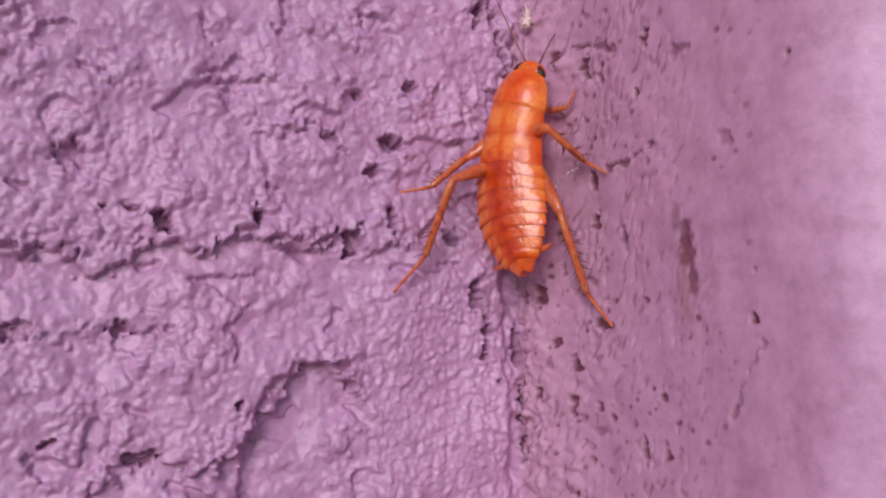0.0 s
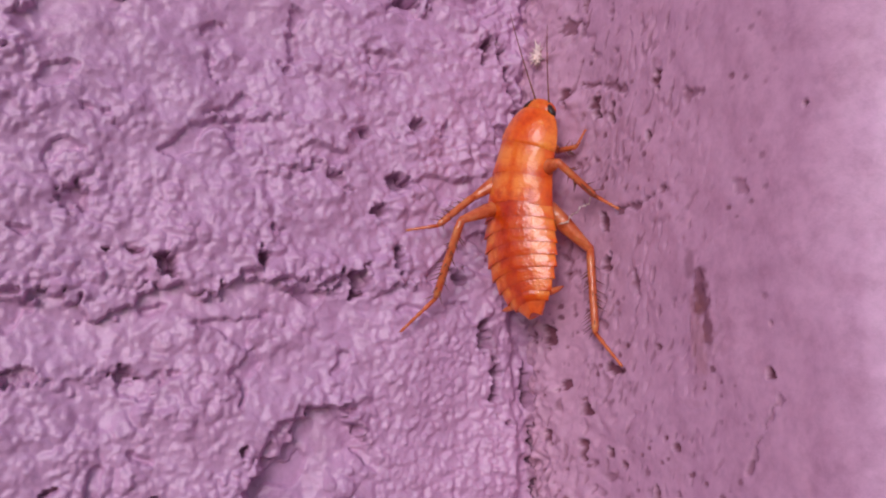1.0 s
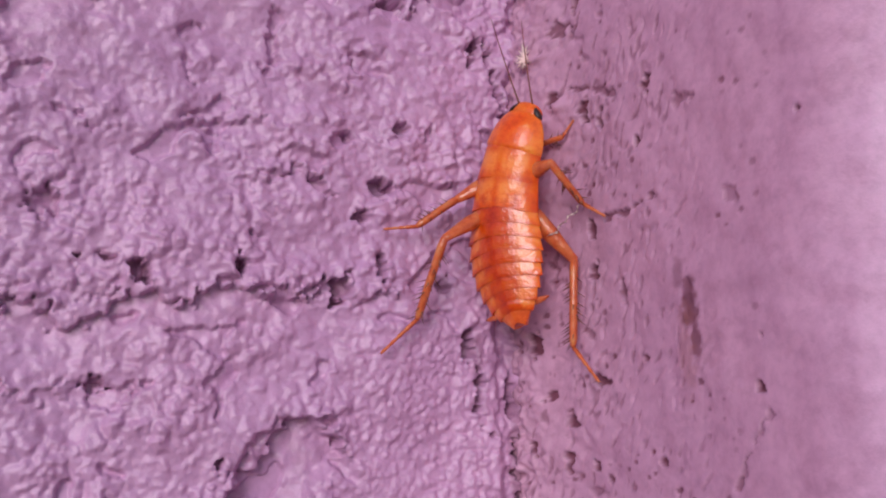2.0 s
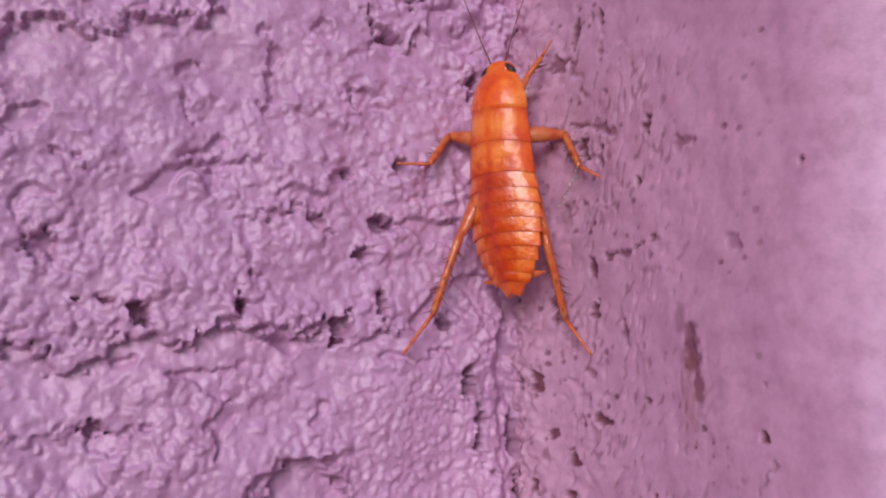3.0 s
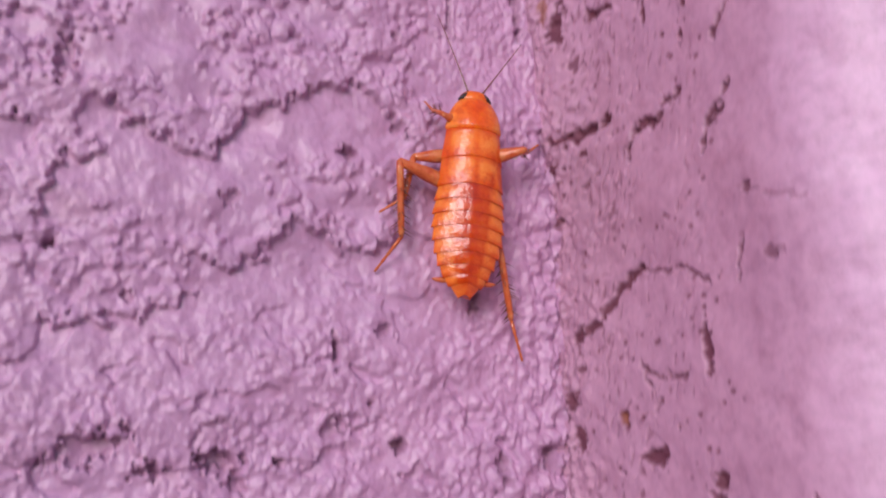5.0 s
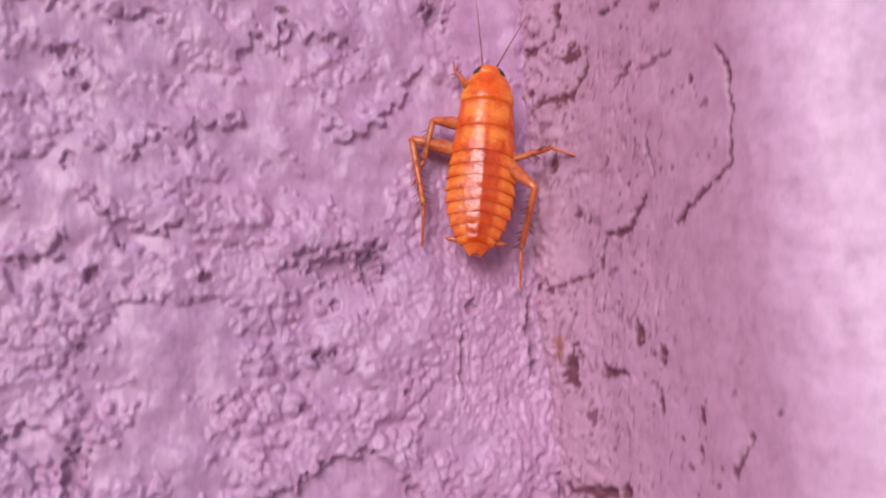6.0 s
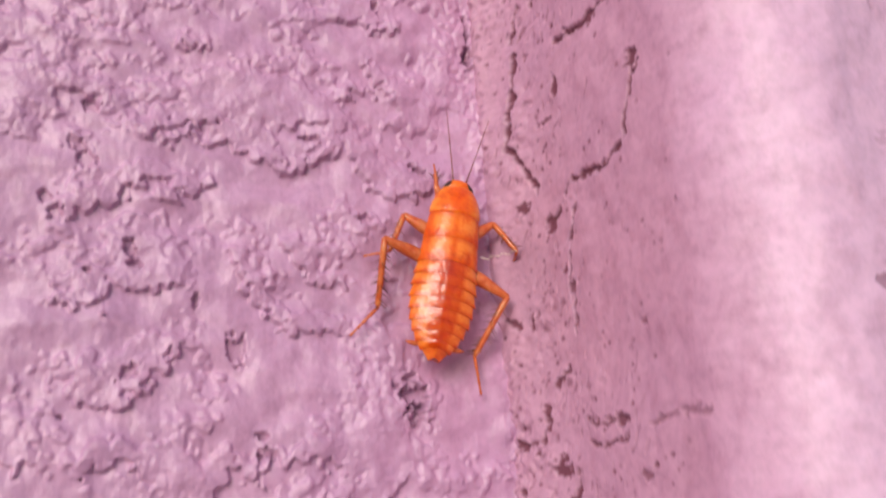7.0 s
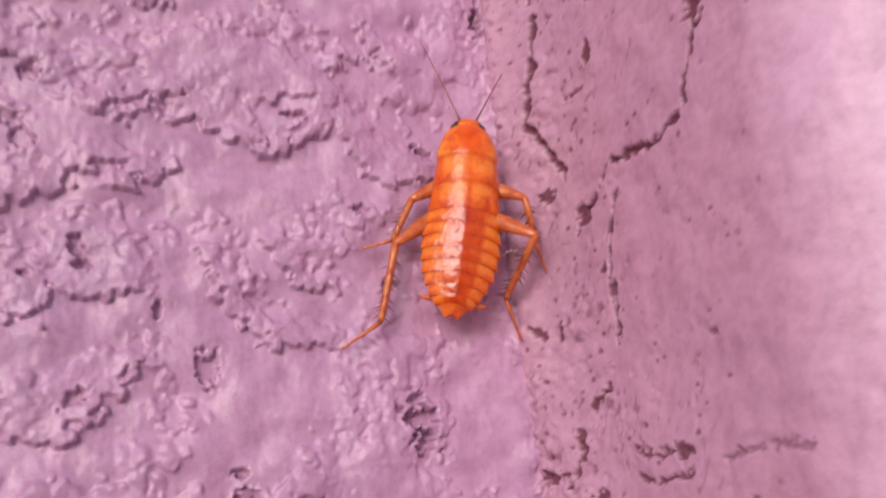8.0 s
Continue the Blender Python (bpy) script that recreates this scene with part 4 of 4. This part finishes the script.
def cockroach():
    rng = random.Random(4)
    bug = tagged(new("cockroach"), "glossy amber-orange wingless cockroach climbing the wall corner", "cockroach")
    rings = []
    for y, w, h in ((12.35, 0.9, 0.35), (12.2, 1.7, 0.65), (11.8, 2.3, 1.1), (11.2, 2.8, 1.5), (10.2, 3.35, 2.0), (9.0, 3.75, 2.3), (8.0, 3.95, 2.42), (7.5, 3.95, 2.42), (7.3, 3.7, 2.25)):
        rings.append(section(y, w, h, 0.5 if y > 11.7 else 1.2, 0.14))
    spine(9.8, part("pronotum", loft(bmesh.new(), rings), SHIELD, bug, "smooth orange neck shield"))
    spine(5.8, part("mesonotum", plate(7.7, 3.75, 0.003, 0.003, 0.06), THORAX, bug, "pale amber thorax plate"))
    spine(2.2, part("metanotum", plate(4.1, 0.2, 0.003, 0.003, 0.06), THORAX, bug, "pale amber thorax plate"))
    cuts = (0.5, -1.25, -2.95, -4.65, -6.3, -7.9, -9.4, -10.8, -11.8)
    for a, b in zip(cuts, cuts[1:]):
        spine(0.5 * (a + b), part("tergite", plate(a, b - 0.3, 0.01, rng.uniform(-0.01, 0.05), rng.uniform(0.05, 0.14)), TERGITE, bug))
    spine(-12.3, part("tail_plate", plate(-11.6, -13.4, 0.0, 0.0), TAIL, bug, "pale pointed tail plate"))
    skull = part("head", ball(bmesh.new(), (0, 12.1, -0.30), (2.15, 1.3, 1.0)), HEAD, bug, "small orange head")
    spine(12.2, skull)
    for side in (-1, 1):
        part("eye", ball(bmesh.new(), (side * 1.58, 12.3, -0.12), (0.42, 1.0, 0.6), side * 0.8), EYE, skull, "black kidney-shaped eye")
        cercus = loft(bmesh.new(), [[(side * (1.4 + 3.0 * t) + 0.25 * r * math.cos(k * math.pi / 4), -11.3 - 0.9 * t + 0.7 * t * t + r * math.cos(k * math.pi / 4), -0.5 + r * math.sin(k * math.pi / 4))
                                     for k in range(8)] for t, r in ((0, 0.3), (0.2, 0.42), (0.5, 0.42), (0.8, 0.3), (1, 0.08))])
        spine(-11.6, part("cercus", cercus, LIMB, bug, "short tapered tail feeler"))
    for side, sign in SIDES.items():
        for place, (lf, lt, ls) in SIZES.items():
            k = {"F": 0.95, "M": 1.20, "H": 1.30}[place]
            femur = tube([(0, 0), (0.15 * lf, 0.05), (0.5 * lf, 0.12), (0.85 * lf, 0.05), (lf, 0), (lf + 0.25, 0)], [0.45 * k, 0.85 * k, 0.8 * k, 0.52 * k, 0.42 * k, 0.2 * k], 12, 0.75)
            tibia = tube([(-0.2, 0), (0, 0.05), (0.12 * lt, 0.12), (0.5 * lt, 0.08), (0.92 * lt, 0), (lt, 0)], [0.2 * k, 0.36 * k, 0.40 * k, 0.37 * k, 0.36 * k, 0.22 * k], 10)
            tarsus = tube([(-0.1, 0), (0.3 * ls, 0), (0.33 * ls, 0), (0.5 * ls, 0.03), (0.53 * ls, 0), (0.7 * ls, 0.03), (0.73 * ls, 0), (0.95 * ls, 0), (ls, 0)],
                          [0.2 * k, 0.21 * k, 0.15 * k, 0.19 * k, 0.13 * k, 0.17 * k, 0.12 * k, 0.15 * k, 0.05], 8)
            for turn in (-1, 1):
                spike(tarsus, (0, 0.95 * ls, 0), (0.28 * turn, ls + 0.3, -0.12), 0.06)
            limbs[side + place] = (part("femur", femur, LIMB, bug), part("tibia", tibia, LIMB, bug), part("tarsus", tarsus, LIMB, bug))
            for n in range(int(2.8 * lt)):
                y = lt * (0.2 + 0.8 * n / (2.8 * lt)) + rng.uniform(-0.1, 0.1)
                a = rng.choice((0.3, 2.84, 1.2, 1.9, 3.5, 5.9)) + rng.uniform(-0.3, 0.3)
                base = (0.3 * k * math.cos(a), y, 0.3 * k * math.sin(a))
                spine_mesh = bmesh.new()
                spike(spine_mesh, base, (1.25 * k * math.cos(a), y + 0.8, 1.25 * k * math.sin(a)), 0.10)
                part("spine", spine_mesh, BROWN, limbs[side + place][1])
        feeler = tube([(0, 0), (0.5, 0.02), (3, 0.12), (6, 0.15), (9, 0.1), (12.5, -0.1)], [0.17, 0.13, 0.10, 0.085, 0.07, 0.04], 6)
        limbs[side + "A"] = part("antenna", feeler, BROWN, bug, "thin brown antenna")
    thread = bmesh.new()
    places = [Vector((0.25 * math.sin(2.1 * n), 0.55 * n, 0.2 * math.sin(1.3 * n + 1))) for n in range(11)]
    for a, b in zip(places, places[1:]):
        spike(thread, a, b + (b - a) * 0.25, 0.14)
        if rng.random() < 0.8:
            spike(thread, b, b + Vector((rng.uniform(-0.7, 0.7), rng.uniform(-0.3, 0.5), rng.uniform(-0.2, 0.5))), 0.07)
    limbs["lint"] = part("lint", thread, FIBRE, bug, "pale branching thread of lint caught on a leg")
    return bug


bug = cockroach()


# ---- a small waxy tuft in the corner ----
def waxy_tuft():
    rng = random.Random(9)
    bm = ball(bmesh.new(), (0, 0, 0), (0.5, 0.4, 1.05))
    tuft = tagged(new("wax_tuft"), "tiny cream waxy fluff stuck on the plaster", "fluff")
    tuft.matrix_basis = pose(-2.93 * MM, -3.20 * MM, 40.79 * MM, 0, 12, 25)
    part("core", bm, WAX, tuft)
    for n in range(46):
        a, z = rng.uniform(0, 2 * math.pi), rng.uniform(-1.35, 1.35)
        r = math.sqrt(max(0.05, 1 - (z / 1.5) ** 2))
        base = (0.65 * r * math.cos(a), 0.45 * r * math.sin(a), z)
        tip = (base[0] * 2.0 + rng.uniform(-0.25, 0.25), base[1] * 2.6, z * 1.3 + rng.uniform(-0.35, 0.45))
        strand = bmesh.new()
        spike(strand, [0.7 * q for q in base], tip, 0.2)
        part("strand", strand, WAX, tuft)


waxy_tuft()


# ---- what moves ----
def body_pose(x, y, z, heading, lean):
    """Head along the heading (degrees from upright, to the pilaster), back turned by lean from square to the main wall."""
    a, p = radians(heading), radians(lean)
    ahead = Vector((math.sin(a), 0, math.cos(a)))
    up = Vector((-math.sin(p), -math.cos(p), 0))
    up = (up - ahead * up.dot(ahead)).normalized()
    side = ahead.cross(up)
    m = Matrix((side, ahead, up)).transposed().to_4x4()
    return Matrix.Translation(Vector((x, y, z)) * MM) @ m


def along(a, b):
    """A pose at a, in millimetres, with +Y towards b."""
    way = (b - a).normalized()
    flat = Vector((0, 0, 1)) - way * way.z
    up = flat.normalized() if flat.length > 0.05 else Vector((0, 1, 0))
    m = Matrix((way.cross(up), way, up)).transposed().to_4x4()
    return Matrix.Translation(a * MM) @ m


def bend(hip, knee, ankle, upper, lower):
    """Where the knee and the ankle come to lie, with the two lengths kept."""
    reach = ankle - hip
    far = min(max(reach.length, abs(upper - lower) + 0.3), upper + lower - 0.05)
    way = reach.normalized()
    out = (knee - hip) - way * (knee - hip).dot(way)
    out = out.normalized() if out.length > 0.05 else Vector((0, 0, 1))
    x = (upper ** 2 - lower ** 2 + far ** 2) / (2 * far)
    return hip + way * x + out * math.sqrt(max(upper ** 2 - x ** 2, 0)), hip + way * far


def at_time(rows, t):
    """The row's values at a time, and how deep between two rows it lies (0 at a row)."""
    times = [r[0] for r in rows]
    n = max(0, min(len(rows) - 2, int(np.searchsorted(times, t, "right")) - 1))
    (ta, *a), (tb, *b) = rows[n], rows[n + 1]
    k = min(max((t - ta) / (tb - ta), 0), 1)
    k2 = k * k * (3 - 2 * k)
    mix = [Vector(p).lerp(Vector(q), k2) if isinstance(p, tuple) else p + (q - p) * k2 for p, q in zip(a, b)]
    return mix, math.sin(math.pi * k) ** 2


def motions():
    body = [(0, -7.90, -6.50, 20.86, 5.1, 60), (0.5, -7.90, -6.50, 20.86, 5.1, 60), (1, -7.90, -6.50, 20.86, 5.1, 60), (1.5, -7.90, -6.50, 20.86, 5.1, 60), (2.3, -7.90, -6.50, 20.86, 5.1, 60),
            (2.8, -9.10, -6.80, 25.78, 0.4, 62), (2.9, -9.07, -6.83, 27.38, 1.4, 62), (3, -8.25, -6.86, 29.47, -2.1, 62), (3.1, -8.28, -6.89, 31.71, 0.1, 62), (3.2, -6.88, -6.91, 35.25, -3.4, 62),
            (3.3, -6.80, -6.94, 38.45, -7.0, 63.3), (3.4, -8.71, -6.97, 41.22, -7.7, 64.7), (3.5, -8.10, -7.00, 43.16, -11.2, 66), (3.6, -8.88, -6.96, 46.81, -6.6, 64.4), (3.7, -9.73, -6.92, 50.85, -1.1, 62.8),
            (3.8, -9.48, -6.88, 55.77, -2.5, 61.2), (3.9, -10.67, -6.84, 59.20, -11.4, 59.6), (4, -9.41, -6.80, 62.08, -13.5, 58), (4.1, -10.95, -6.30, 66.77, -7.7, 42), (4.2, -11.78, -5.80, 71.11, 0.9, 26),
            (4.3, -12.55, -5.47, 75.97, -0.6, 20), (4.4, -13.28, -5.13, 80.00, -0.1, 14), (4.5, -13.00, -4.80, 84.24, 3.6, 8), (4.6, -14.15, -4.76, 88.32, 4.0, 8), (4.7, -14.50, -4.72, 93.06, 1.9, 8),
            (4.8, -15.27, -4.68, 97.78, 4.4, 8), (4.9, -15.87, -4.64, 103.17, 8.1, 8), (5, -16.00, -4.60, 108.98, 5.8, 8), (5.1, -15.29, -4.80, 113.16, 11.1, 14), (5.2, -13.37, -5.00, 119.09, 10.2, 20),
            (6.3, -13.14, -4.80, 180.21, 5.3, 12), (6.4, -14.15, -4.70, 185.79, 4.9, 8), (6.5, -12.89, -4.60, 192.53, 12.0, 6), (6.6, -11.85, -4.60, 198.06, 7.3, 6), (6.7, -13.20, -4.60, 201.12, 7.4, 6),
            (6.8, -12.94, -4.60, 204.47, 10.7, 6), (6.9, -13.76, -4.60, 207.15, 13.0, 6), (7, -13.37, -4.60, 209.10, 13.0, 6), (7.1, -12.14, -4.60, 211.41, 12.7, 7.2), (7.2, -12.48, -4.60, 213.29, 13.3, 8.4),
            (7.3, -11.67, -4.60, 213.43, 9.6, 9.6), (7.4, -12.05, -4.60, 214.73, 11.6, 10.8), (7.5, -11.75, -4.60, 215.33, 11.8, 12), (8, -12.10, -4.70, 215.75, 10.6, 14)]
    walk(bug, [(t, body_pose(*rest)) for t, *rest in body])
    steps, feel = {}, {}
    steps['LM'] = [(0, (-6.9, 1.6, 1.3), (-8.6, -4.0, 6.3), (-11.4, -5.0, 9.1)), (1.5, (-7.0, 1.5, 1.5), (-8.8, -3.9, 6.6), (-11.4, -4.7, 9.1)),
                    (3, (-6.2, 5.1, 0.2), (-7.4, 2.2, 4.1), (-9.3, 2.4, 5.5)), (3.5, (-5.6, 6.5, 0.5), (-6.4, 6.7, 2.6), (-7.9, 7.3, 3.4)),
                    (4, (-5.6, 7.4, 0.7), (-8.7, 8.3, 5.0), (-11.4, 10.2, 7.3)), (4.5, (-6.2, 5.0, -0.8), (-11.1, 1.2, -1.1), (-15.1, 2.0, -1.5)),
                    (5, (-6.2, 2.6, -1.3), (-8.7, -1.8, -1.2), (-13.0, -4.9, -1.6)), (5.2, (-6.2, 5.0, -0.7), (-9.0, 3.4, 0.3), (-11.6, 2.6, 0.1)),
                    (6.3, (-6.2, 1.2, -0.6), (-8.2, -3.0, -0.9), (-8.7, -6.2, -1.8)), (6.5, (-6.7, 4.2, -0.6), (-8.8, 2.4, -1.6), (-10.5, 1.0, -2.4)),
                    (7, (-6.2, 4.8, -1.3), (-8.6, 1.0, -1.6), (-11.8, -0.2, -2.2)), (7.5, (-7.1, 1.3, -0.6), (-8.6, -4.0, -0.7), (-12.4, -6.6, -0.9)),
                    (8, (-6.4, 0.5, -0.6), (-8.6, -4.4, -0.5), (-12.4, -6.0, -0.6))]
    steps['LH'] = [(0, (-3.8, -2.2, 6.4), (-8.1, -11.6, 5.5), (-10.2, -14.9, 7.0)), (1.5, (-3.7, -1.8, 6.5), (-7.9, -11.7, 5.1), (-10.2, -14.7, 7.0)),
                    (3, (-6.4, -7.6, 5.3), (-8.2, -17.1, 5.4), (-10.8, -21.7, 8.3)), (3.5, (-4.0, -4.3, 7.4), (-7.8, -13.3, 5.6), (-10.2, -18.6, 8.5)),
                    (4, (-4.6, -4.2, 8.1), (-8.2, -12.1, 4.3), (-10.6, -16.5, 6.2)), (4.5, (-6.9, -8.1, -0.6), (-5.9, -16.9, -1.8), (-9.1, -22.5, -2.4)),
                    (5, (-8.3, -3.4, -0.6), (-8.7, -7.2, -1.2), (-9.9, -9.1, -2.1)), (5.2, (-7.1, -8.5, -0.6), (-8.8, -15.5, 0.1), (-10.2, -19.3, -0.4)),
                    (6.3, (-8.8, -1.2, -0.6), (-7.6, -5.5, -1.0), (-7.0, -9.4, -2.2)), (6.5, (-7.3, -8.3, -0.6), (-6.6, -11.7, -1.7), (-6.8, -14.5, -2.7)),
                    (7, (-8.5, -3.9, -0.6), (-9.0, -7.8, -1.5), (-12.8, -13.4, -2.1)), (7.5, (-7.6, -6.2, -1.0), (-9.6, -15.2, -0.5), (-14.3, -19.8, -0.4)),
                    (8, (-6.2, -6.6, -0.6), (-9.0, -14.9, -0.4), (-14.7, -20.0, 0.0))]
    steps['RF'] = [(0, (4.3, 7.6, -3.2), (5.9, 7.4, -2.9), (6.4, 8.8, -3.3)), (1.5, (4.2, 7.5, -3.3), (5.7, 7.4, -3.0), (6.2, 8.6, -3.3)),
                    (3, (-0.0, 14.1, -7.3), (3.7, 15.3, -5.6), (5.5, 17.4, -5.8)), (3.5, (1.4, 13.3, -8.7), (3.1, 12.9, -8.5), (5.3, 12.9, -8.4)),
                    (4, (1.2, 10.2, -3.4), (1.0, 11.6, -2.4), (0.8, 12.6, -3.0)), (4.5, (1.2, 10.2, -3.4), (1.0, 11.6, -2.4), (0.8, 12.6, -3.0)),
                    (8, (1.2, 10.2, -3.4), (1.0, 11.6, -2.4), (0.8, 12.6, -3.0))]
    steps['LF'] = [(0, (-1.2, 10.2, -3.4), (-1.0, 11.6, -2.4), (-0.8, 12.6, -3.0)), (3, (-1.2, 10.2, -3.4), (-1.0, 11.6, -2.4), (-0.8, 12.6, -3.0)),
                    (4, (-1.2, 10.2, -3.4), (-1.0, 11.6, -2.4), (-0.8, 12.6, -3.0)), (4.5, (-4.1, 10.5, -0.2), (-3.6, 12.2, -2.1), (-2.5, 14.2, -3.3)),
                    (5, (-4.3, 10.1, -0.0), (-5.5, 11.2, -1.6), (-6.1, 12.3, -2.5)), (5.2, (-4.1, 12.0, 0.4), (-4.8, 14.3, -1.2), (-5.0, 16.5, -2.3)),
                    (6.5, (-3.7, 11.0, -0.2), (-4.9, 13.9, -1.9), (-5.6, 16.1, -2.9)), (7, (-3.4, 12.2, -0.2), (-3.5, 14.9, -2.0), (-3.7, 16.5, -3.0)),
                    (7.5, (-1.2, 10.2, -3.4), (-1.0, 11.6, -2.4), (-0.8, 12.6, -3.0)), (8, (-1.2, 10.2, -3.4), (-1.0, 11.6, -2.4), (-0.8, 12.6, -3.0))]
    steps['RM'] = [(0, (6.5, 3.5, 2.2), (8.8, 0.4, -2.3), (11.3, -1.0, -1.8)), (1.5, (6.7, 4.3, 2.1), (9.1, 1.2, -2.0), (11.5, -0.1, -1.6)),
                    (3, (3.9, 4.9, -3.6), (8.6, 0.2, -3.1), (13.3, -2.4, -1.2)), (3.5, (3.3, 6.1, -3.9), (9.2, 3.4, -4.0), (16.3, 4.2, -1.7)),
                    (4, (4.8, 5.4, -3.3), (10.0, 2.6, -4.1), (14.9, 2.3, -1.6)), (4.5, (6.2, 3.8, -0.6), (10.7, 1.7, -4.4), (11.6, -0.1, -3.2)),
                    (5, (6.2, 6.2, -0.6), (8.5, 7.3, -3.8), (10.4, 9.0, -4.7)), (5.2, (6.2, 4.8, -0.6), (6.8, 5.6, -5.6), (7.9, 5.1, -6.6)),
                    (6.3, (7.2, 1.9, -0.6), (10.4, 2.8, 0.1), (11.9, 2.2, 1.1)), (6.5, (6.2, 4.8, -0.6), (8.2, 6.3, -3.5), (9.0, 6.0, -4.2)),
                    (7, (6.3, 6.2, -0.6), (10.0, 4.3, 0.9), (10.9, 3.3, -4.3)), (7.5, (7.3, 3.1, -1.4), (9.1, -1.1, -0.8), (10.7, -2.7, -5.5)),
                    (8, (8.3, 0.8, -0.6), (9.7, -2.2, -1.2), (10.5, -3.9, -1.6))]
    steps['RH'] = [(0, (7.1, -6.0, -0.3), (9.2, -15.3, -3.6), (14.4, -20.3, -2.0)), (1.5, (5.6, -6.4, -4.0), (8.6, -14.7, -3.9), (14.3, -19.6, -2.0)),
                    (3, (6.1, -7.7, -0.3), (4.9, -17.0, -3.9), (10.2, -22.9, -2.1)), (3.5, (1.8, -4.3, -5.2), (5.3, -11.1, -2.4), (4.4, -14.3, -2.6)),
                    (4, (7.1, -6.6, 0.0), (7.0, -14.4, -1.1), (7.8, -18.0, -0.3)), (4.5, (7.5, -3.0, -0.8), (7.9, -9.3, -3.9), (7.8, -12.3, -4.5)),
                    (5, (6.2, -9.3, -0.6), (8.1, -17.4, -3.8), (9.9, -21.8, -4.7)), (5.2, (6.4, -1.2, -3.4), (6.4, -6.4, -5.4), (5.7, -10.5, -5.9)),
                    (6.3, (6.2, -8.1, -0.6), (7.0, -13.9, -4.3), (7.6, -20.5, -5.1)), (6.5, (6.4, 1.1, -2.0), (7.4, -4.7, -3.4), (7.5, -9.0, -3.9)),
                    (7, (7.6, -4.1, -1.3), (6.7, -11.7, -3.3), (8.4, -16.2, -4.1)), (7.5, (6.2, -2.9, -0.6), (7.0, -7.5, -4.2), (9.7, -12.7, -5.3)),
                    (8, (6.2, -3.6, -0.6), (6.8, -9.1, -4.5), (8.7, -12.5, -5.6))]
    feel['L'] = [(0, -0.41, 0.90, 0.16), (0.5, -0.34, 0.94, -0.02), (1.5, -0.37, 0.93, 0.02), (3, -0.40, 0.91, -0.10), (3.5, -0.34, 0.93, -0.11), (4, -0.49, 0.70, 0.52), (4.5, -0.19, 0.96, -0.20), (5, -0.38, 0.92, -0.10), (5.2, -0.18, 0.98, -0.08), (6.3, -0.14, 0.98, -0.17), (6.5, -0.15, 0.98, -0.13), (7, -0.19, 0.97, -0.12), (7.5, -0.23, 0.97, -0.08), (8, -0.50, 0.86, -0.00)]
    feel['R'] = [(0, -0.07, 0.77, -0.64), (0.5, -0.10, 0.82, -0.57), (1.5, -0.32, 0.94, -0.08), (3, -0.08, 0.83, -0.56), (3.5, -0.03, 0.72, -0.70), (4, -0.03, 0.96, -0.28), (4.5, 0.55, 0.80, -0.22), (5, 0.52, 0.81, -0.27), (5.2, 0.50, 0.79, -0.35), (6.3, 0.34, 0.91, -0.23), (6.5, 0.41, 0.89, -0.17), (7, 0.21, 0.97, -0.13), (7.5, 0.10, 0.96, -0.26), (8, 0.33, 0.87, -0.36)]
    bows = [(0, 0.030), (2.3, 0.030), (3.0, 0.006), (3.5, 0.0), (5.0, 0.0), (5.2, -0.004), (6.3, 0.0), (7.0, 0.0), (7.5, -0.004), (8.0, -0.006)]
    stretch = [(0, 0.970), (1.5, 0.970), (2.3, 0.980), (2.8, 1.008), (3.2, 1.053), (3.5, 1.052), (4, 1.048), (4.5, 1.061), (5, 1.079), (5.2, 1.088), (6.3, 1.068), (6.7, 1.060), (7, 1.042), (7.3, 1.006), (7.5, 0.994), (8, 0.982)]
    moments = sorted({r[0] for r in bows} | {r[0] for r in stretch})
    for y, ob in joints:
        walk(ob, [(t, curl(y, at_time(bows, t)[0][0], at_time(stretch, t)[0][0])) for t in moments])
    times = [0, 0.5, 1, 1.5, 2.0, 2.4] + [2.6 + 0.1 * n for n in range(51)] + [7.8, 8.0]
    moves = {name: ([], [], []) for name in steps}
    lint = []
    for t in times:
        going = float(smooth(2.5, 2.8, np.array(t)) * (1 - smooth(7.0, 7.4, np.array(t))))
        for n, (name, rows) in enumerate(steps.items()):
            (knee, ankle, tip), deep = at_time(rows, t)
            side, place = name
            swing = going * deep * 1.8 * math.sin(2 * math.pi * (3.6 * t + (0.5 if name in ("LM", "RF", "RH") else 0)))
            shift = Vector((0, swing, 0.3 * abs(swing)))
            hip = Vector(HIPS[place])
            hip.x *= SIDES[side]
            hip.y *= at_time(stretch, t)[0][0]
            k, a = bend(hip, knee, ankle + shift, *SIZES[place][:2])
            end = a + (tip - ankle).normalized()
            for out, p, q in zip(moves[name], (hip, k, a), (k, a, end)):
                out.append((t, along(p, q)))
            if name == "RM":
                (way,), _ = at_time([(0, (-3.6, -2.9, 0.5)), (1.5, (-3.6, -2.9, 0.5)), (3.0, (-3.2, -5.0, 0.3)), (3.5, (-6.5, 1.5, 0.6)), (4.0, (-5.0, -1.5, -1.0)), (8.0, (-5.0, -2.0, -1.5))], t)
                lint.append((t, along(a, a + way)))
    for name, tracks in moves.items():
        for limb, rows in zip(limbs[name], tracks):
            walk(limb, rows)
    walk(limbs["lint"], lint)
    for side, rows in feel.items():
        track = []
        for t, *way in rows:
            (bow,), _ = at_time(bows, t)
            root = curl(12.2, bow, at_time(stretch, t)[0][0]) @ (Vector((SIDES[side] * 1.0, 13.0, 0.0)) * MM) / MM
            track.append((t, along(root, root + Vector(way))))
        walk(limbs[side + "A"], track)


motions()
